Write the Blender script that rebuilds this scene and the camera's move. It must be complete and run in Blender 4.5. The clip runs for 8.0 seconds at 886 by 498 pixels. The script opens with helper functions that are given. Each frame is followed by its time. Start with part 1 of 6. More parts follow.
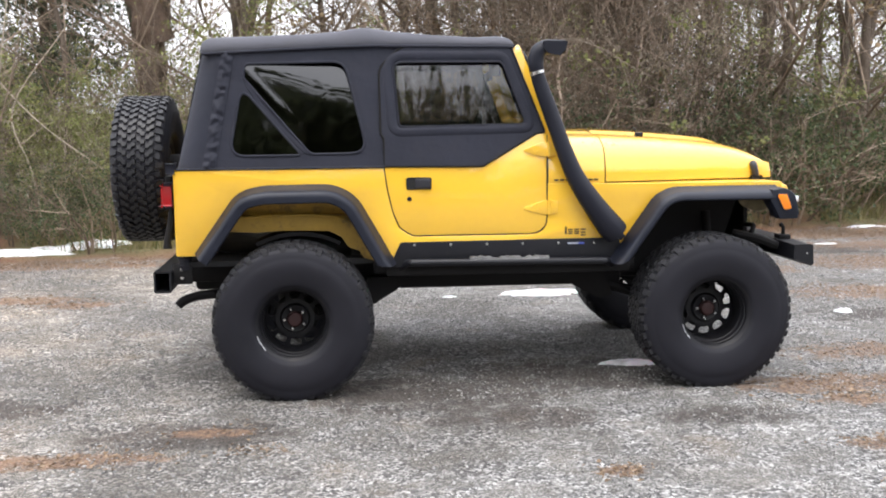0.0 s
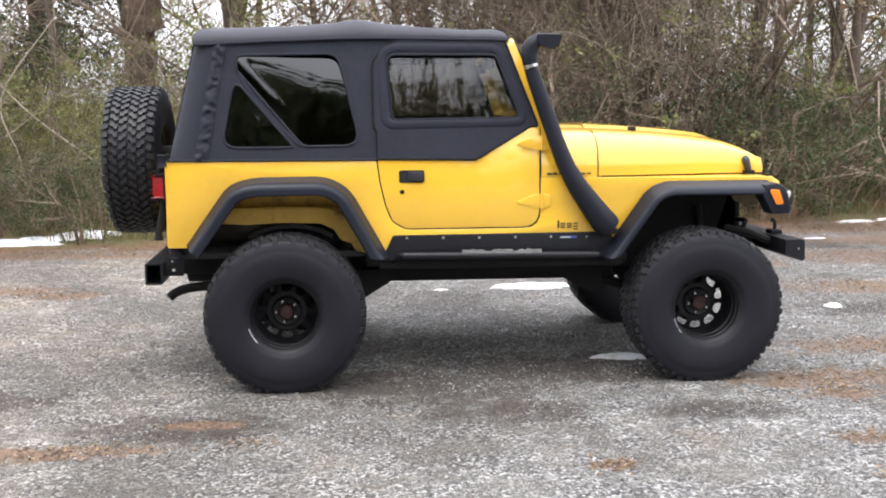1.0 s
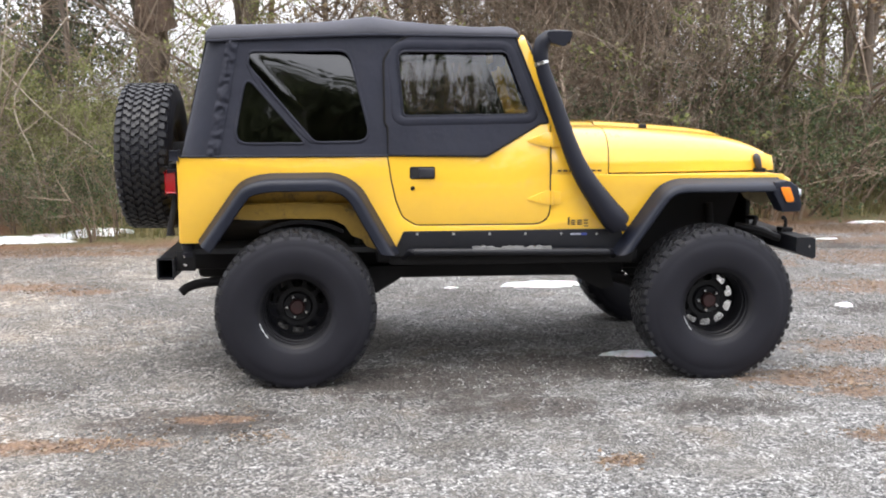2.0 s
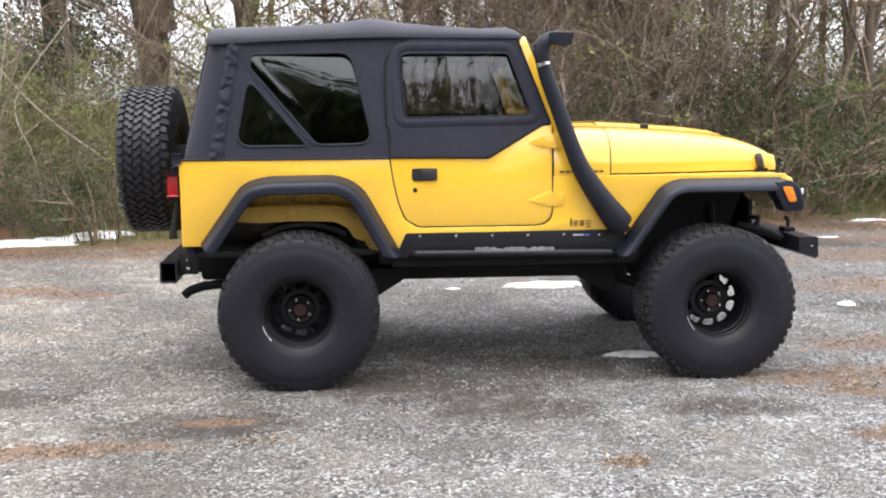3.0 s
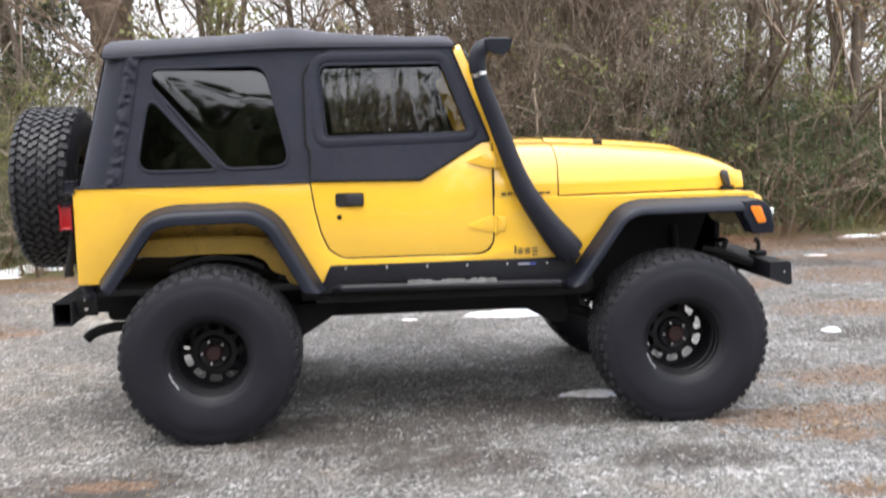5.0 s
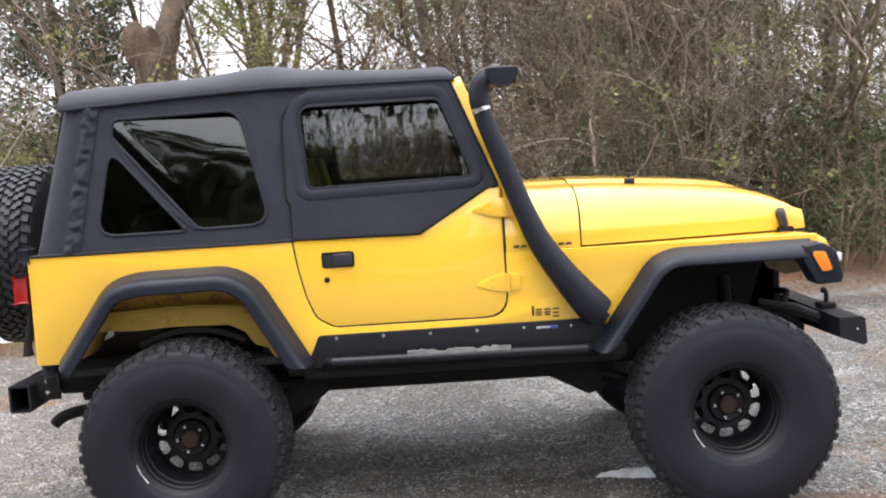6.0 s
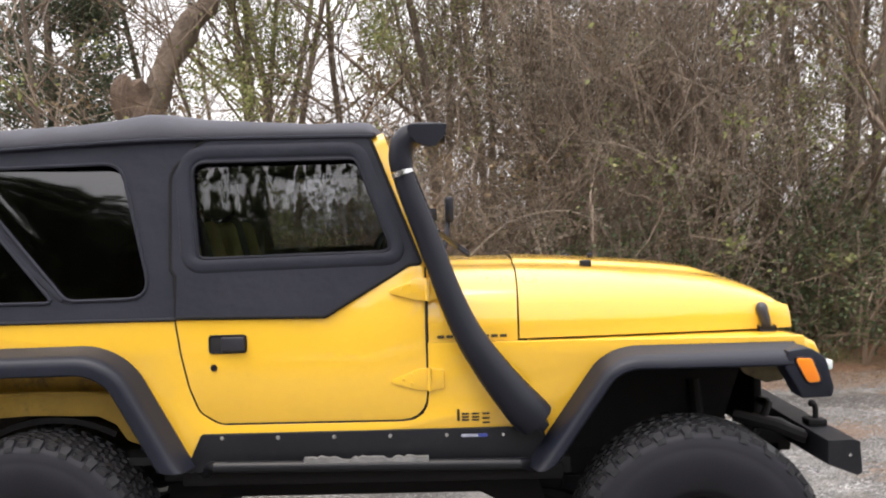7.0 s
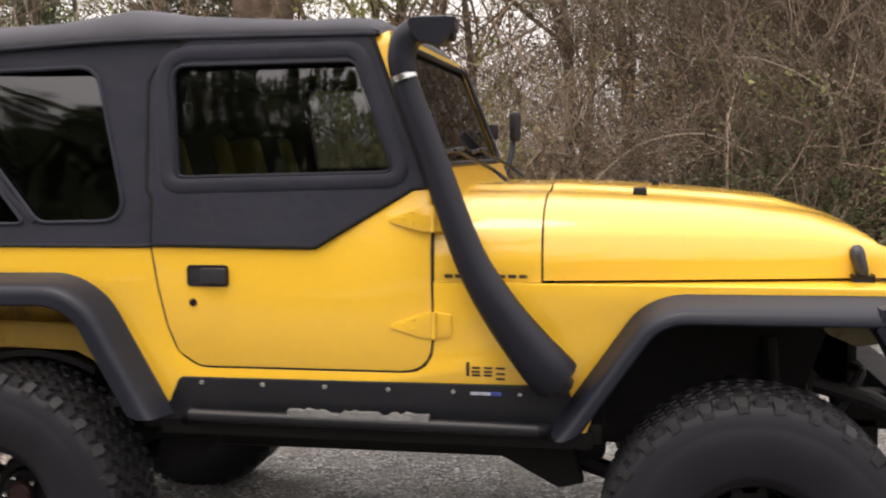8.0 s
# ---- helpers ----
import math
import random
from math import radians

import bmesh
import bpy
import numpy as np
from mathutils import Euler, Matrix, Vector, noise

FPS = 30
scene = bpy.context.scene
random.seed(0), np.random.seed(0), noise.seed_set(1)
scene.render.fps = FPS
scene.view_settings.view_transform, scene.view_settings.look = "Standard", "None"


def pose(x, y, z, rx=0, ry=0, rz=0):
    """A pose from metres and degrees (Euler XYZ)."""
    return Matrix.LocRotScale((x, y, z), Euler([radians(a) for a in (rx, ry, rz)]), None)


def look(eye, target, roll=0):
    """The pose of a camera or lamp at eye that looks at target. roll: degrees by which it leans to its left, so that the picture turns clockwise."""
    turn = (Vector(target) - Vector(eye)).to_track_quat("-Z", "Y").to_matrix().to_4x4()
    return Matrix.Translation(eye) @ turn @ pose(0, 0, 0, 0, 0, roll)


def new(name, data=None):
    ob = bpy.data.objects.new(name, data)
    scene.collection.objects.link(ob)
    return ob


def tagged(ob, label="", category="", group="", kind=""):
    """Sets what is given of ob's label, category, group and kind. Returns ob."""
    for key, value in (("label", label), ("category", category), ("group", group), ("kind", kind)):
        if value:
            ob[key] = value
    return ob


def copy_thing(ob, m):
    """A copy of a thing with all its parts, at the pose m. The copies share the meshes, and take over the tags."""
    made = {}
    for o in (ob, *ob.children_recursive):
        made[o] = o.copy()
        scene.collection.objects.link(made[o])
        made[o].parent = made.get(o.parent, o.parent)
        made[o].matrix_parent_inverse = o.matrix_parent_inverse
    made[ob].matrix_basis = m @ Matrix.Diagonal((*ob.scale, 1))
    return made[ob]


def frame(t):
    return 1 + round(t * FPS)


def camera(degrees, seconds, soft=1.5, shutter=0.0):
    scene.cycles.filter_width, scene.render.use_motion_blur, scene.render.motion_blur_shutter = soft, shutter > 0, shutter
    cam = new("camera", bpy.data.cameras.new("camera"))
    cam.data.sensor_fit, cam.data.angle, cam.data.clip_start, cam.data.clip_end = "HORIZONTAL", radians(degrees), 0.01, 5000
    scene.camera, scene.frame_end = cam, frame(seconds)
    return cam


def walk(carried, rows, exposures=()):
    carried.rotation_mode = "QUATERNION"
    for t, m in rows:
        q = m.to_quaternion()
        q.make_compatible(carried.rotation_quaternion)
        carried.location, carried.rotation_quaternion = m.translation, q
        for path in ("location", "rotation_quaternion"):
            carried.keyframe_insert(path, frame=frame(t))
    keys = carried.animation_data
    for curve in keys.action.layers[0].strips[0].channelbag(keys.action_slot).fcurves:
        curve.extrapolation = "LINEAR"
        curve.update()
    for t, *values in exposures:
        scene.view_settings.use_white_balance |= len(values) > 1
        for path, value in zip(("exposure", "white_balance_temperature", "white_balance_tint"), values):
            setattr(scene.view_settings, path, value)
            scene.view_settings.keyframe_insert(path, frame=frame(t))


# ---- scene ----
cam = camera(47.1, 8.0, 1.95, 0.3)
PATH = [
    (0, (0.329, -6.41, 1.588), (0.507, -4.438, 1.31), -0.5),
    (0.5, (0.312, -6.412, 1.598), (0.501, -4.441, 1.312), -0.3),
    (1, (0.311, -6.401, 1.595), (0.51, -4.433, 1.301), -0.1),
    (1.2, (0.363, -6.414, 1.584), (0.527, -4.442, 1.289), -0.2),
    (2.3, (0.301, -6.421, 1.569), (0.482, -4.45, 1.282), 0.1),
    (2.5, (0.301, -6.42, 1.576), (0.479, -4.447, 1.299), 0.1),
    (3, (0.3, -6.418, 1.58), (0.477, -4.447, 1.288), -0.3),
    (3.2, (0.3, -6.399, 1.576), (0.53, -4.436, 1.268), -0.2),
    (3.5, (0.298, -6.411, 1.574), (0.607, -4.458, 1.271), 1.2),
    (3.7, (0.304, -6.413, 1.58), (0.612, -4.461, 1.274), 1.1),
    (4, (0.342, -6.353, 1.576), (0.611, -4.395, 1.266), -0.4),
    (4.5, (0.533, -6.117, 1.546), (0.749, -4.147, 1.276), -0.8),
    (4.8, (0.63, -5.972, 1.552), (0.813, -4.008, 1.224), -1.8),
    (5, (0.709, -5.851, 1.554), (0.888, -3.875, 1.3), -1.3),
    (5.2, (0.784, -5.696, 1.53), (0.956, -3.714, 1.327), -1.4),
    (6.3, (1.274, -4.941, 1.587), (1.237, -2.948, 1.427), -3.5),
    (6.5, (1.353, -4.783, 1.578), (1.321, -2.784, 1.51), -2.3),
    (6.8, (1.474, -4.591, 1.577), (1.456, -2.591, 1.548), -0.4),
    (7, (1.573, -4.448, 1.575), (1.534, -2.449, 1.529), -1.5),
    (7.2, (1.685, -4.325, 1.577), (1.538, -2.331, 1.514), -2.2),
    (7.5, (1.85, -4.14, 1.576), (1.544, -2.166, 1.489), -2.2),
    (7.7, (1.923, -4.003, 1.565), (1.558, -2.041, 1.423), -2.3),
    (8, (2.034, -3.784, 1.543), (1.668, -1.827, 1.355), -0.7),
]
walk(cam, [(t, look(eye, target, roll)) for t, eye, target, roll in PATH],
     exposures=[(0, 1.01, 6500, 10), (4.5, 1.05, 6500, 10), (5.2, 1.05, 6500, 10), (6.3, 1.0, 6550, 10), (7.0, 0.82, 6850, 12), (8.0, 0.56, 7350, 14)])

# ---- world and sun: bright overcast winter sky ----
world = bpy.data.worlds.new("overcast_sky")
scene.world = world
world.use_nodes = True
wn = world.node_tree.nodes
wl = world.node_tree.links
wn.clear()
sky = wn.new("ShaderNodeTexSky")
sky.sky_type, sky.sun_disc = "NISHITA", False
sky.sun_elevation, sky.sun_rotation = radians(65), radians(205)
sky.air_density, sky.dust_density = 1.5, 4.0
cloud = wn.new("ShaderNodeMix")
cloud.data_type = "RGBA"
cloud.inputs[0].default_value = 0.82
cloud.inputs[7].default_value = (10.2, 10.3, 10.95, 1)
wl.new(sky.outputs[0], cloud.inputs[6])
bgn = wn.new("ShaderNodeBackground")
bgn.inputs[1].default_value = 0.115
# an overcast dome: about three times brighter overhead than at the horizon
up = wn.new("ShaderNodeSeparateXYZ")
wl.new(wn.new("ShaderNodeTexCoord").outputs["Generated"], up.inputs[0])
dome = wn.new("ShaderNodeMapRange")
dome.inputs["From Min"].default_value, dome.inputs["From Max"].default_value = 0.0, 1.0
dome.inputs["To Min"].default_value, dome.inputs["To Max"].default_value = 0.68, 1.75
wl.new(up.outputs[2], dome.inputs["Value"])
shade = wn.new("ShaderNodeVectorMath")
shade.operation = "SCALE"
wl.new(cloud.outputs[2], shade.inputs[0])
wl.new(dome.outputs[0], shade.inputs["Scale"])
wl.new(shade.outputs[0], bgn.inputs[0])
outn = wn.new("ShaderNodeOutputWorld")
wl.new(bgn.outputs[0], outn.inputs[0])

sun = new("sun", bpy.data.lights.new("sun", "SUN"))
sun.data.energy, sun.data.angle, sun.data.color = 0.7, radians(30), (1.0, 0.96, 0.9)
sun.matrix_basis = look((-2, -4, 12), (0, 0, 0))


# ---- materials ----
def nodes_of(name):
    m = bpy.data.materials.new(name)
    m.use_nodes = True
    t = m.node_tree
    return m, t.nodes, t.links, t.nodes["Principled BSDF"]


def coords(n):
    return n.new("ShaderNodeTexCoord").outputs["Object"]


def noise_node(n, l, vec, scale, detail=4.0, rough=0.55):
    t = n.new("ShaderNodeTexNoise")
    t.inputs["Scale"].default_value, t.inputs["Detail"].default_value, t.inputs["Roughness"].default_value = scale, detail, rough
    l.new(vec, t.inputs["Vector"])
    return t.outputs["Fac"]


def ramp(n, l, fac, stops):
    r = n.new("ShaderNodeValToRGB")
    while len(r.color_ramp.elements) < len(stops):
        r.color_ramp.elements.new(0.5)
    for e, (p, c) in zip(r.color_ramp.elements, stops):
        e.position = p
        e.color = (*c, 1) if len(c) == 3 else c
    l.new(fac, r.inputs[0])
    return r.outputs["Color"]


def grey(v):
    return (v, v, v)


def mix(n, l, fac, a, b, mode="MIX"):
    m = n.new("ShaderNodeMix")
    m.data_type, m.blend_type = "RGBA", mode
    for sock, v in ((m.inputs[0], fac), (m.inputs[6], a), (m.inputs[7], b)):
        if isinstance(v, (int, float)):
            sock.default_value = v
        elif isinstance(v, tuple):
            sock.default_value = (*v, 1)
        else:
            l.new(v, sock)
    return m.outputs[2]


def maths(n, l, op, a, b=0.0, clamp=False):
    m = n.new("ShaderNodeMath")
    m.operation, m.use_clamp = op, clamp
    for sock, v in ((m.inputs[0], a), (m.inputs[1], b)):
        if isinstance(v, (int, float)):
            sock.default_value = v
        else:
            l.new(v, sock)
    return m.outputs[0]


def bump(n, l, b, height, strength, distance):
    k = n.new("ShaderNodeBump")
    k.inputs["Strength"].default_value, k.inputs["Distance"].default_value = strength, distance
    l.new(height, k.inputs["Height"])
    l.new(k.outputs[0], b.inputs["Normal"])
    return k


def surface(name, c1, c2, rough=(0.5, 0.6), metal=0.0, big=3.0, fine=60.0, relief=0.1, depth=0.002, dirt=None, dirt_amount=0.0, coat=0.0, island=0.0, spec=0.5, sag=0.0):
    """A surface with two scales of variation, fine relief, and shaped dirt."""
    m, n, l, b = nodes_of(name)
    v = coords(n)
    nb, nf = noise_node(n, l, v, big), noise_node(n, l, v, fine, 6.0, 0.65)
    both = maths(n, l, "ADD", maths(n, l, "MULTIPLY", nb, 0.6), maths(n, l, "MULTIPLY", nf, 0.4))
    col = ramp(n, l, both, [(0.3, c1), (0.7, c2)])
    if dirt:
        spots = ramp(n, l, noise_node(n, l, v, big * 2.3, 8.0, 0.7), [(0.52, grey(0)), (0.72, grey(1))])
        col = mix(n, l, maths(n, l, "MULTIPLY", spots, dirt_amount), col, dirt)
    if island:
        geo = n.new("ShaderNodeNewGeometry")
        col = mix(n, l, 1.0, col, ramp(n, l, geo.outputs["Random Per Island"], [(0, grey(1 - island)), (1, grey(1 + island))]), "MULTIPLY")
    l.new(col, b.inputs["Base Color"])
    l.new(ramp(n, l, both, [(0.3, grey(rough[0])), (0.7, grey(rough[1]))]), b.inputs["Roughness"])
    b.inputs["Metallic"].default_value = metal
    b.inputs["Coat Weight"].default_value = coat
    b.inputs["Specular IOR Level"].default_value = spec
    b.inputs["Coat Roughness"].default_value = 0.05
    b.inputs["Coat IOR"].default_value = 1.65
    if relief:
        fine_bump = bump(n, l, b, nf, relief, depth)
        if sag:
            slack = n.new("ShaderNodeBump")
            slack.inputs["Strength"].default_value, slack.inputs["Distance"].default_value = sag, 0.012
            l.new(noise_node(n, l, v, 7.0, 3.0, 0.45), slack.inputs["Height"])
            l.new(slack.outputs[0], fine_bump.inputs["Normal"])
    return m


YELLOW = surface("yellow_paint", (0.86, 0.500, 0.034), (0.90, 0.535, 0.043), (0.26, 0.34), big=1.4, fine=25, relief=0.008, depth=0.0006,
                 dirt=(0.42, 0.27, 0.05), dirt_amount=0.10, coat=1.0)
# body yellow darkened for shade behind the flares, with dirt spots over it
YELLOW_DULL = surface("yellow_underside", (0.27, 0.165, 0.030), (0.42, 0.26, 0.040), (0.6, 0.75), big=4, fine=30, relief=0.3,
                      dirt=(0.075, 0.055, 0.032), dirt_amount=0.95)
SEAM = surface("brown_seam", (0.09, 0.058, 0.022), (0.17, 0.11, 0.04), (0.7, 0.85), big=9, fine=90, relief=0.2)
DRAB = surface("drab_underside", (0.13, 0.105, 0.055), (0.22, 0.18, 0.10), (0.7, 0.85), big=9, fine=50, relief=0.3, dirt=(0.05, 0.04, 0.03), dirt_amount=0.6)
FLARE = surface("flare_plastic", (0.0085, 0.0102, 0.0175), (0.0148, 0.0176, 0.0285), (0.34, 0.46), big=3, fine=260, relief=0.2, depth=0.001,
                dirt=(0.020, 0.0195, 0.022), dirt_amount=0.4, spec=0.30)
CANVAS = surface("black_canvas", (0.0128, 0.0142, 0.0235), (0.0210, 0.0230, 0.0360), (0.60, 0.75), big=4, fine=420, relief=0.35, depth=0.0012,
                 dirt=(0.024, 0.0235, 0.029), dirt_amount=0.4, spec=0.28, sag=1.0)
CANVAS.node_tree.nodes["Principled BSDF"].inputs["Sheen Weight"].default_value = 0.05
# same black canvas, painted paler where the roof catches sky light
CANVAS_TOP = surface("sky_lit_canvas", (0.056, 0.057, 0.070), (0.086, 0.087, 0.103), (0.62, 0.78), big=3, fine=420, relief=0.3, depth=0.0012,
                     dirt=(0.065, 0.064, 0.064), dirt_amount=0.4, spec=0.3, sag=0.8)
CHASSIS = surface("black_chassis", (0.0075, 0.0072, 0.0080), (0.014, 0.0130, 0.0132), (0.55, 0.75), big=6, fine=70, relief=0.3,
                  dirt=(0.017, 0.014, 0.012), dirt_amount=0.3, spec=0.2)
GUARD = surface("black_powder_coat", (0.0070, 0.0074, 0.0100), (0.0120, 0.0126, 0.0165), (0.34, 0.46), big=5, fine=150, relief=0.12, depth=0.001,
                dirt=(0.03, 0.028, 0.026), dirt_amount=0.35, spec=0.35)
RUBBER = surface("tyre_rubber", (0.0085, 0.0085, 0.0125), (0.0148, 0.0148, 0.0205), (0.5, 0.68), big=7, fine=120, relief=0.2, depth=0.0015,
                 dirt=(0.015, 0.0148, 0.0165), dirt_amount=0.5, spec=0.26)
TREAD = surface("tread_rubber", (0.0080, 0.0082, 0.0105), (0.0150, 0.0152, 0.0180), (0.42, 0.58), big=9, fine=140, relief=0.25, depth=0.0015,
                dirt=(0.034, 0.032, 0.031), dirt_amount=0.5, spec=0.45)
RIM = surface("black_steel_rim", (0.006, 0.006, 0.008), (0.011, 0.011, 0.0135), (0.42, 0.56), big=8, fine=90, relief=0.1,
              dirt=(0.03, 0.026, 0.022), dirt_amount=0.35, spec=0.35)
CHROME = surface("bright_steel", (0.55, 0.55, 0.55), (0.72, 0.72, 0.72), (0.2, 0.35), metal=1.0, relief=0.05)
WORN = surface("worn_aluminium", (0.20, 0.20, 0.20), (0.42, 0.42, 0.42), (0.4, 0.6), metal=0.7, big=20, fine=160, relief=0.3)
RUST = surface("rusty_cap", (0.022, 0.008, 0.008), (0.045, 0.013, 0.012), (0.55, 0.7), big=30, fine=120, relief=0.2)
PLASTIC = surface("black_plastic", (0.0060, 0.0068, 0.0125), (0.0098, 0.0110, 0.0195), (0.42, 0.54), big=5, fine=180, relief=0.2, depth=0.001, spec=0.32)
DECAL = surface("dark_decal", (0.045, 0.030, 0.012), (0.06, 0.04, 0.015), (0.4, 0.5), relief=0.0)
STICKER = surface("pale_sticker", (0.26, 0.28, 0.36), (0.46, 0.48, 0.56), (0.4, 0.5), big=60, relief=0.0)
STICKER_BLUE = surface("blue_sticker", (0.05, 0.07, 0.30), (0.06, 0.09, 0.38), (0.4, 0.5), relief=0.0)
HANDLE = surface("handle_plastic", (0.020, 0.020, 0.026), (0.030, 0.030, 0.037), (0.35, 0.45), big=8, fine=120, relief=0.08)
TAN = surface("seat_yellow_cloth", (0.36, 0.26, 0.05), (0.46, 0.33, 0.07), (0.8, 0.9), fine=300, relief=0.3)
CLOTH = surface("seat_black_cloth", (0.014, 0.013, 0.013), (0.03, 0.026, 0.025), (0.8, 0.9), fine=300, relief=0.3)
DARK_INSIDE = surface("dark_interior", (0.010, 0.010, 0.011), (0.020, 0.020, 0.021), (0.7, 0.85), relief=0.1)


def lens_material(name, colour):
    m, n, l, b = nodes_of(name)
    wv = n.new("ShaderNodeTexWave")
    wv.inputs["Scale"].default_value = 90
    l.new(coords(n), wv.inputs["Vector"])
    b.inputs["Base Color"].default_value = (*colour, 1)
    b.inputs["Roughness"].default_value = 0.16
    b.inputs["Coat Weight"].default_value = 0.6
    b.inputs["Subsurface Weight"].default_value = 0.15
    bump(n, l, b, wv.outputs["Fac"], 0.25, 0.002)
    return m


AMBER = lens_material("amber_lens", (0.95, 0.25, 0.01))
RED = lens_material("red_lens", (0.31, 0.008, 0.011))
CLEAR_LENS = lens_material("clear_lens", (0.75, 0.78, 0.8))


def glass_material(name, tint, ior, rough=0.01):
    """A thin sheet: clear or tinted, with a Fresnel gloss over it."""
    m, n, l, b = nodes_of(name)
    n.remove(b)
    tr, gl, mx, fr = (n.new("ShaderNode" + k) for k in ("BsdfTransparent", "BsdfGlossy", "MixShader", "Fresnel"))
    tr.inputs[0].default_value = (*tint, 1)
    gl.inputs["Roughness"].default_value = rough
    fr.inputs["IOR"].default_value = ior
    l.new(fr.outputs[0], mx.inputs[0])
    l.new(tr.outputs[0], mx.inputs[1])
    l.new(gl.outputs[0], mx.inputs[2])
    l.new(mx.outputs[0], n["Material Output"].inputs[0])
    return m


DOOR_VINYL = glass_material("door_window_vinyl", (0.40, 0.41, 0.425), 1.95, 0.006)
TINT_VINYL = glass_material("tinted_window_vinyl", (0.010, 0.009, 0.011), 1.85, 0.05)
WINDSCREEN = glass_material("windscreen_glass", (0.56, 0.69, 0.66), 1.8)


def foliage(name, c1, c2, c3, through_light=0.0):
    m, n, l, b = nodes_of(name)
    geo = n.new("ShaderNodeNewGeometry")
    obj = n.new("ShaderNodeObjectInfo")
    r = maths(n, l, "FRACT", maths(n, l, "ADD", geo.outputs["Random Per Island"], maths(n, l, "MULTIPLY", obj.outputs["Random"], 0.35)))
    col = ramp(n, l, r, [(0.0, c1), (0.5, c2), (1.0, c3)])
    l.new(mix(n, l, 0.6, col, ramp(n, l, noise_node(n, l, coords(n), 1.3), [(0.34, grey(0.45)), (0.62, grey(1.15))]), "MULTIPLY"), b.inputs["Base Color"])
    b.inputs["Roughness"].default_value = 0.6
    if through_light:
        tl, mx = n.new("ShaderNodeBsdfTranslucent"), n.new("ShaderNodeMixShader")
        l.new(col, tl.inputs[0])
        mx.inputs[0].default_value = through_light
        l.new(b.outputs[0], mx.inputs[1])
        l.new(tl.outputs[0], mx.inputs[2])
        l.new(mx.outputs[0], n["Material Output"].inputs[0])
    return m


TWIG = foliage("winter_twigs", (0.16, 0.125, 0.088), (0.27, 0.215, 0.16), (0.40, 0.34, 0.265))
TWIG_RED = foliage("brown_vine_twigs", (0.12, 0.084, 0.058), (0.21, 0.152, 0.108), (0.32, 0.245, 0.18))
LEAF_OLIVE = foliage("olive_leaves", (0.125, 0.145, 0.048), (0.235, 0.255, 0.09), (0.36, 0.355, 0.15), 0.45)
LEAF_GREEN = foliage("green_leaves", (0.040, 0.062, 0.028), (0.075, 0.102, 0.042), (0.14, 0.155, 0.065), 0.35)
LEAF_DEAD = foliage("dead_leaves", (0.16, 0.10, 0.055), (0.235, 0.165, 0.09), (0.31, 0.24, 0.15), 0.4)
CEDAR = foliage("cedar_sprays", (0.045, 0.060, 0.036), (0.085, 0.105, 0.058), (0.14, 0.16, 0.09), 0.35)
LEAF_BROWN = foliage("withered_leaves", (0.100, 0.080, 0.058), (0.175, 0.142, 0.104), (0.275, 0.235, 0.175), 0.45)
HEDGE = foliage("hedge_leaves", (0.085, 0.105, 0.060), (0.14, 0.165, 0.085), (0.20, 0.22, 0.12), 0.4)
GRASS = foliage("winter_grass", (0.12, 0.13, 0.04), (0.21, 0.19, 0.075), (0.33, 0.27, 0.14), 0.4)
NEEDLES = foliage("pine_needles", (0.15, 0.092, 0.052), (0.225, 0.15, 0.09), (0.31, 0.225, 0.145))
STONE = foliage("gravel_stones", (0.050, 0.049, 0.048), (0.17, 0.167, 0.162), (0.42, 0.415, 0.40))
BARK = surface("bark", (0.085, 0.062, 0.045), (0.19, 0.15, 0.115), (0.8, 0.95), big=4, fine=28, relief=0.9, depth=0.02)
BARK_STUB = surface("torn_wood", (0.075, 0.052, 0.038), (0.24, 0.165, 0.12), (0.8, 0.95), big=5, fine=22, relief=1.0, depth=0.04)
BARK_RED = surface("ivy_bark", (0.100, 0.074, 0.056), (0.25, 0.19, 0.145), (0.8, 0.95), big=3, fine=16, relief=1.0, depth=0.05)


def snow_material():
    m, n, l, b = nodes_of("old_snow")
    v = coords(n)
    nf = noise_node(n, l, v, 60, 6)
    l.new(ramp(n, l, noise_node(n, l, v, 9, 6), [(0.30, (0.36, 0.33, 0.30)), (0.40, (0.66, 0.66, 0.66)), (0.6, (0.86, 0.87, 0.89))]), b.inputs["Base Color"])
    b.inputs["Roughness"].default_value = 0.55
    b.inputs["Subsurface Weight"].default_value = 0.2
    bump(n, l, b, nf, 0.5, 0.01)
    return m


SNOW = snow_material()

# The lot lies a little under the datum of the body
LOT_Z = -0.016

# The lot's far edge runs from (-2.8, 4.5) to (6.5, 6.0)
EDGE_X, EDGE_Y, EDGE_SLOPE = -2.8, 4.55, 0.165


def edge_y(x):
    return EDGE_Y + (x - EDGE_X) * EDGE_SLOPE


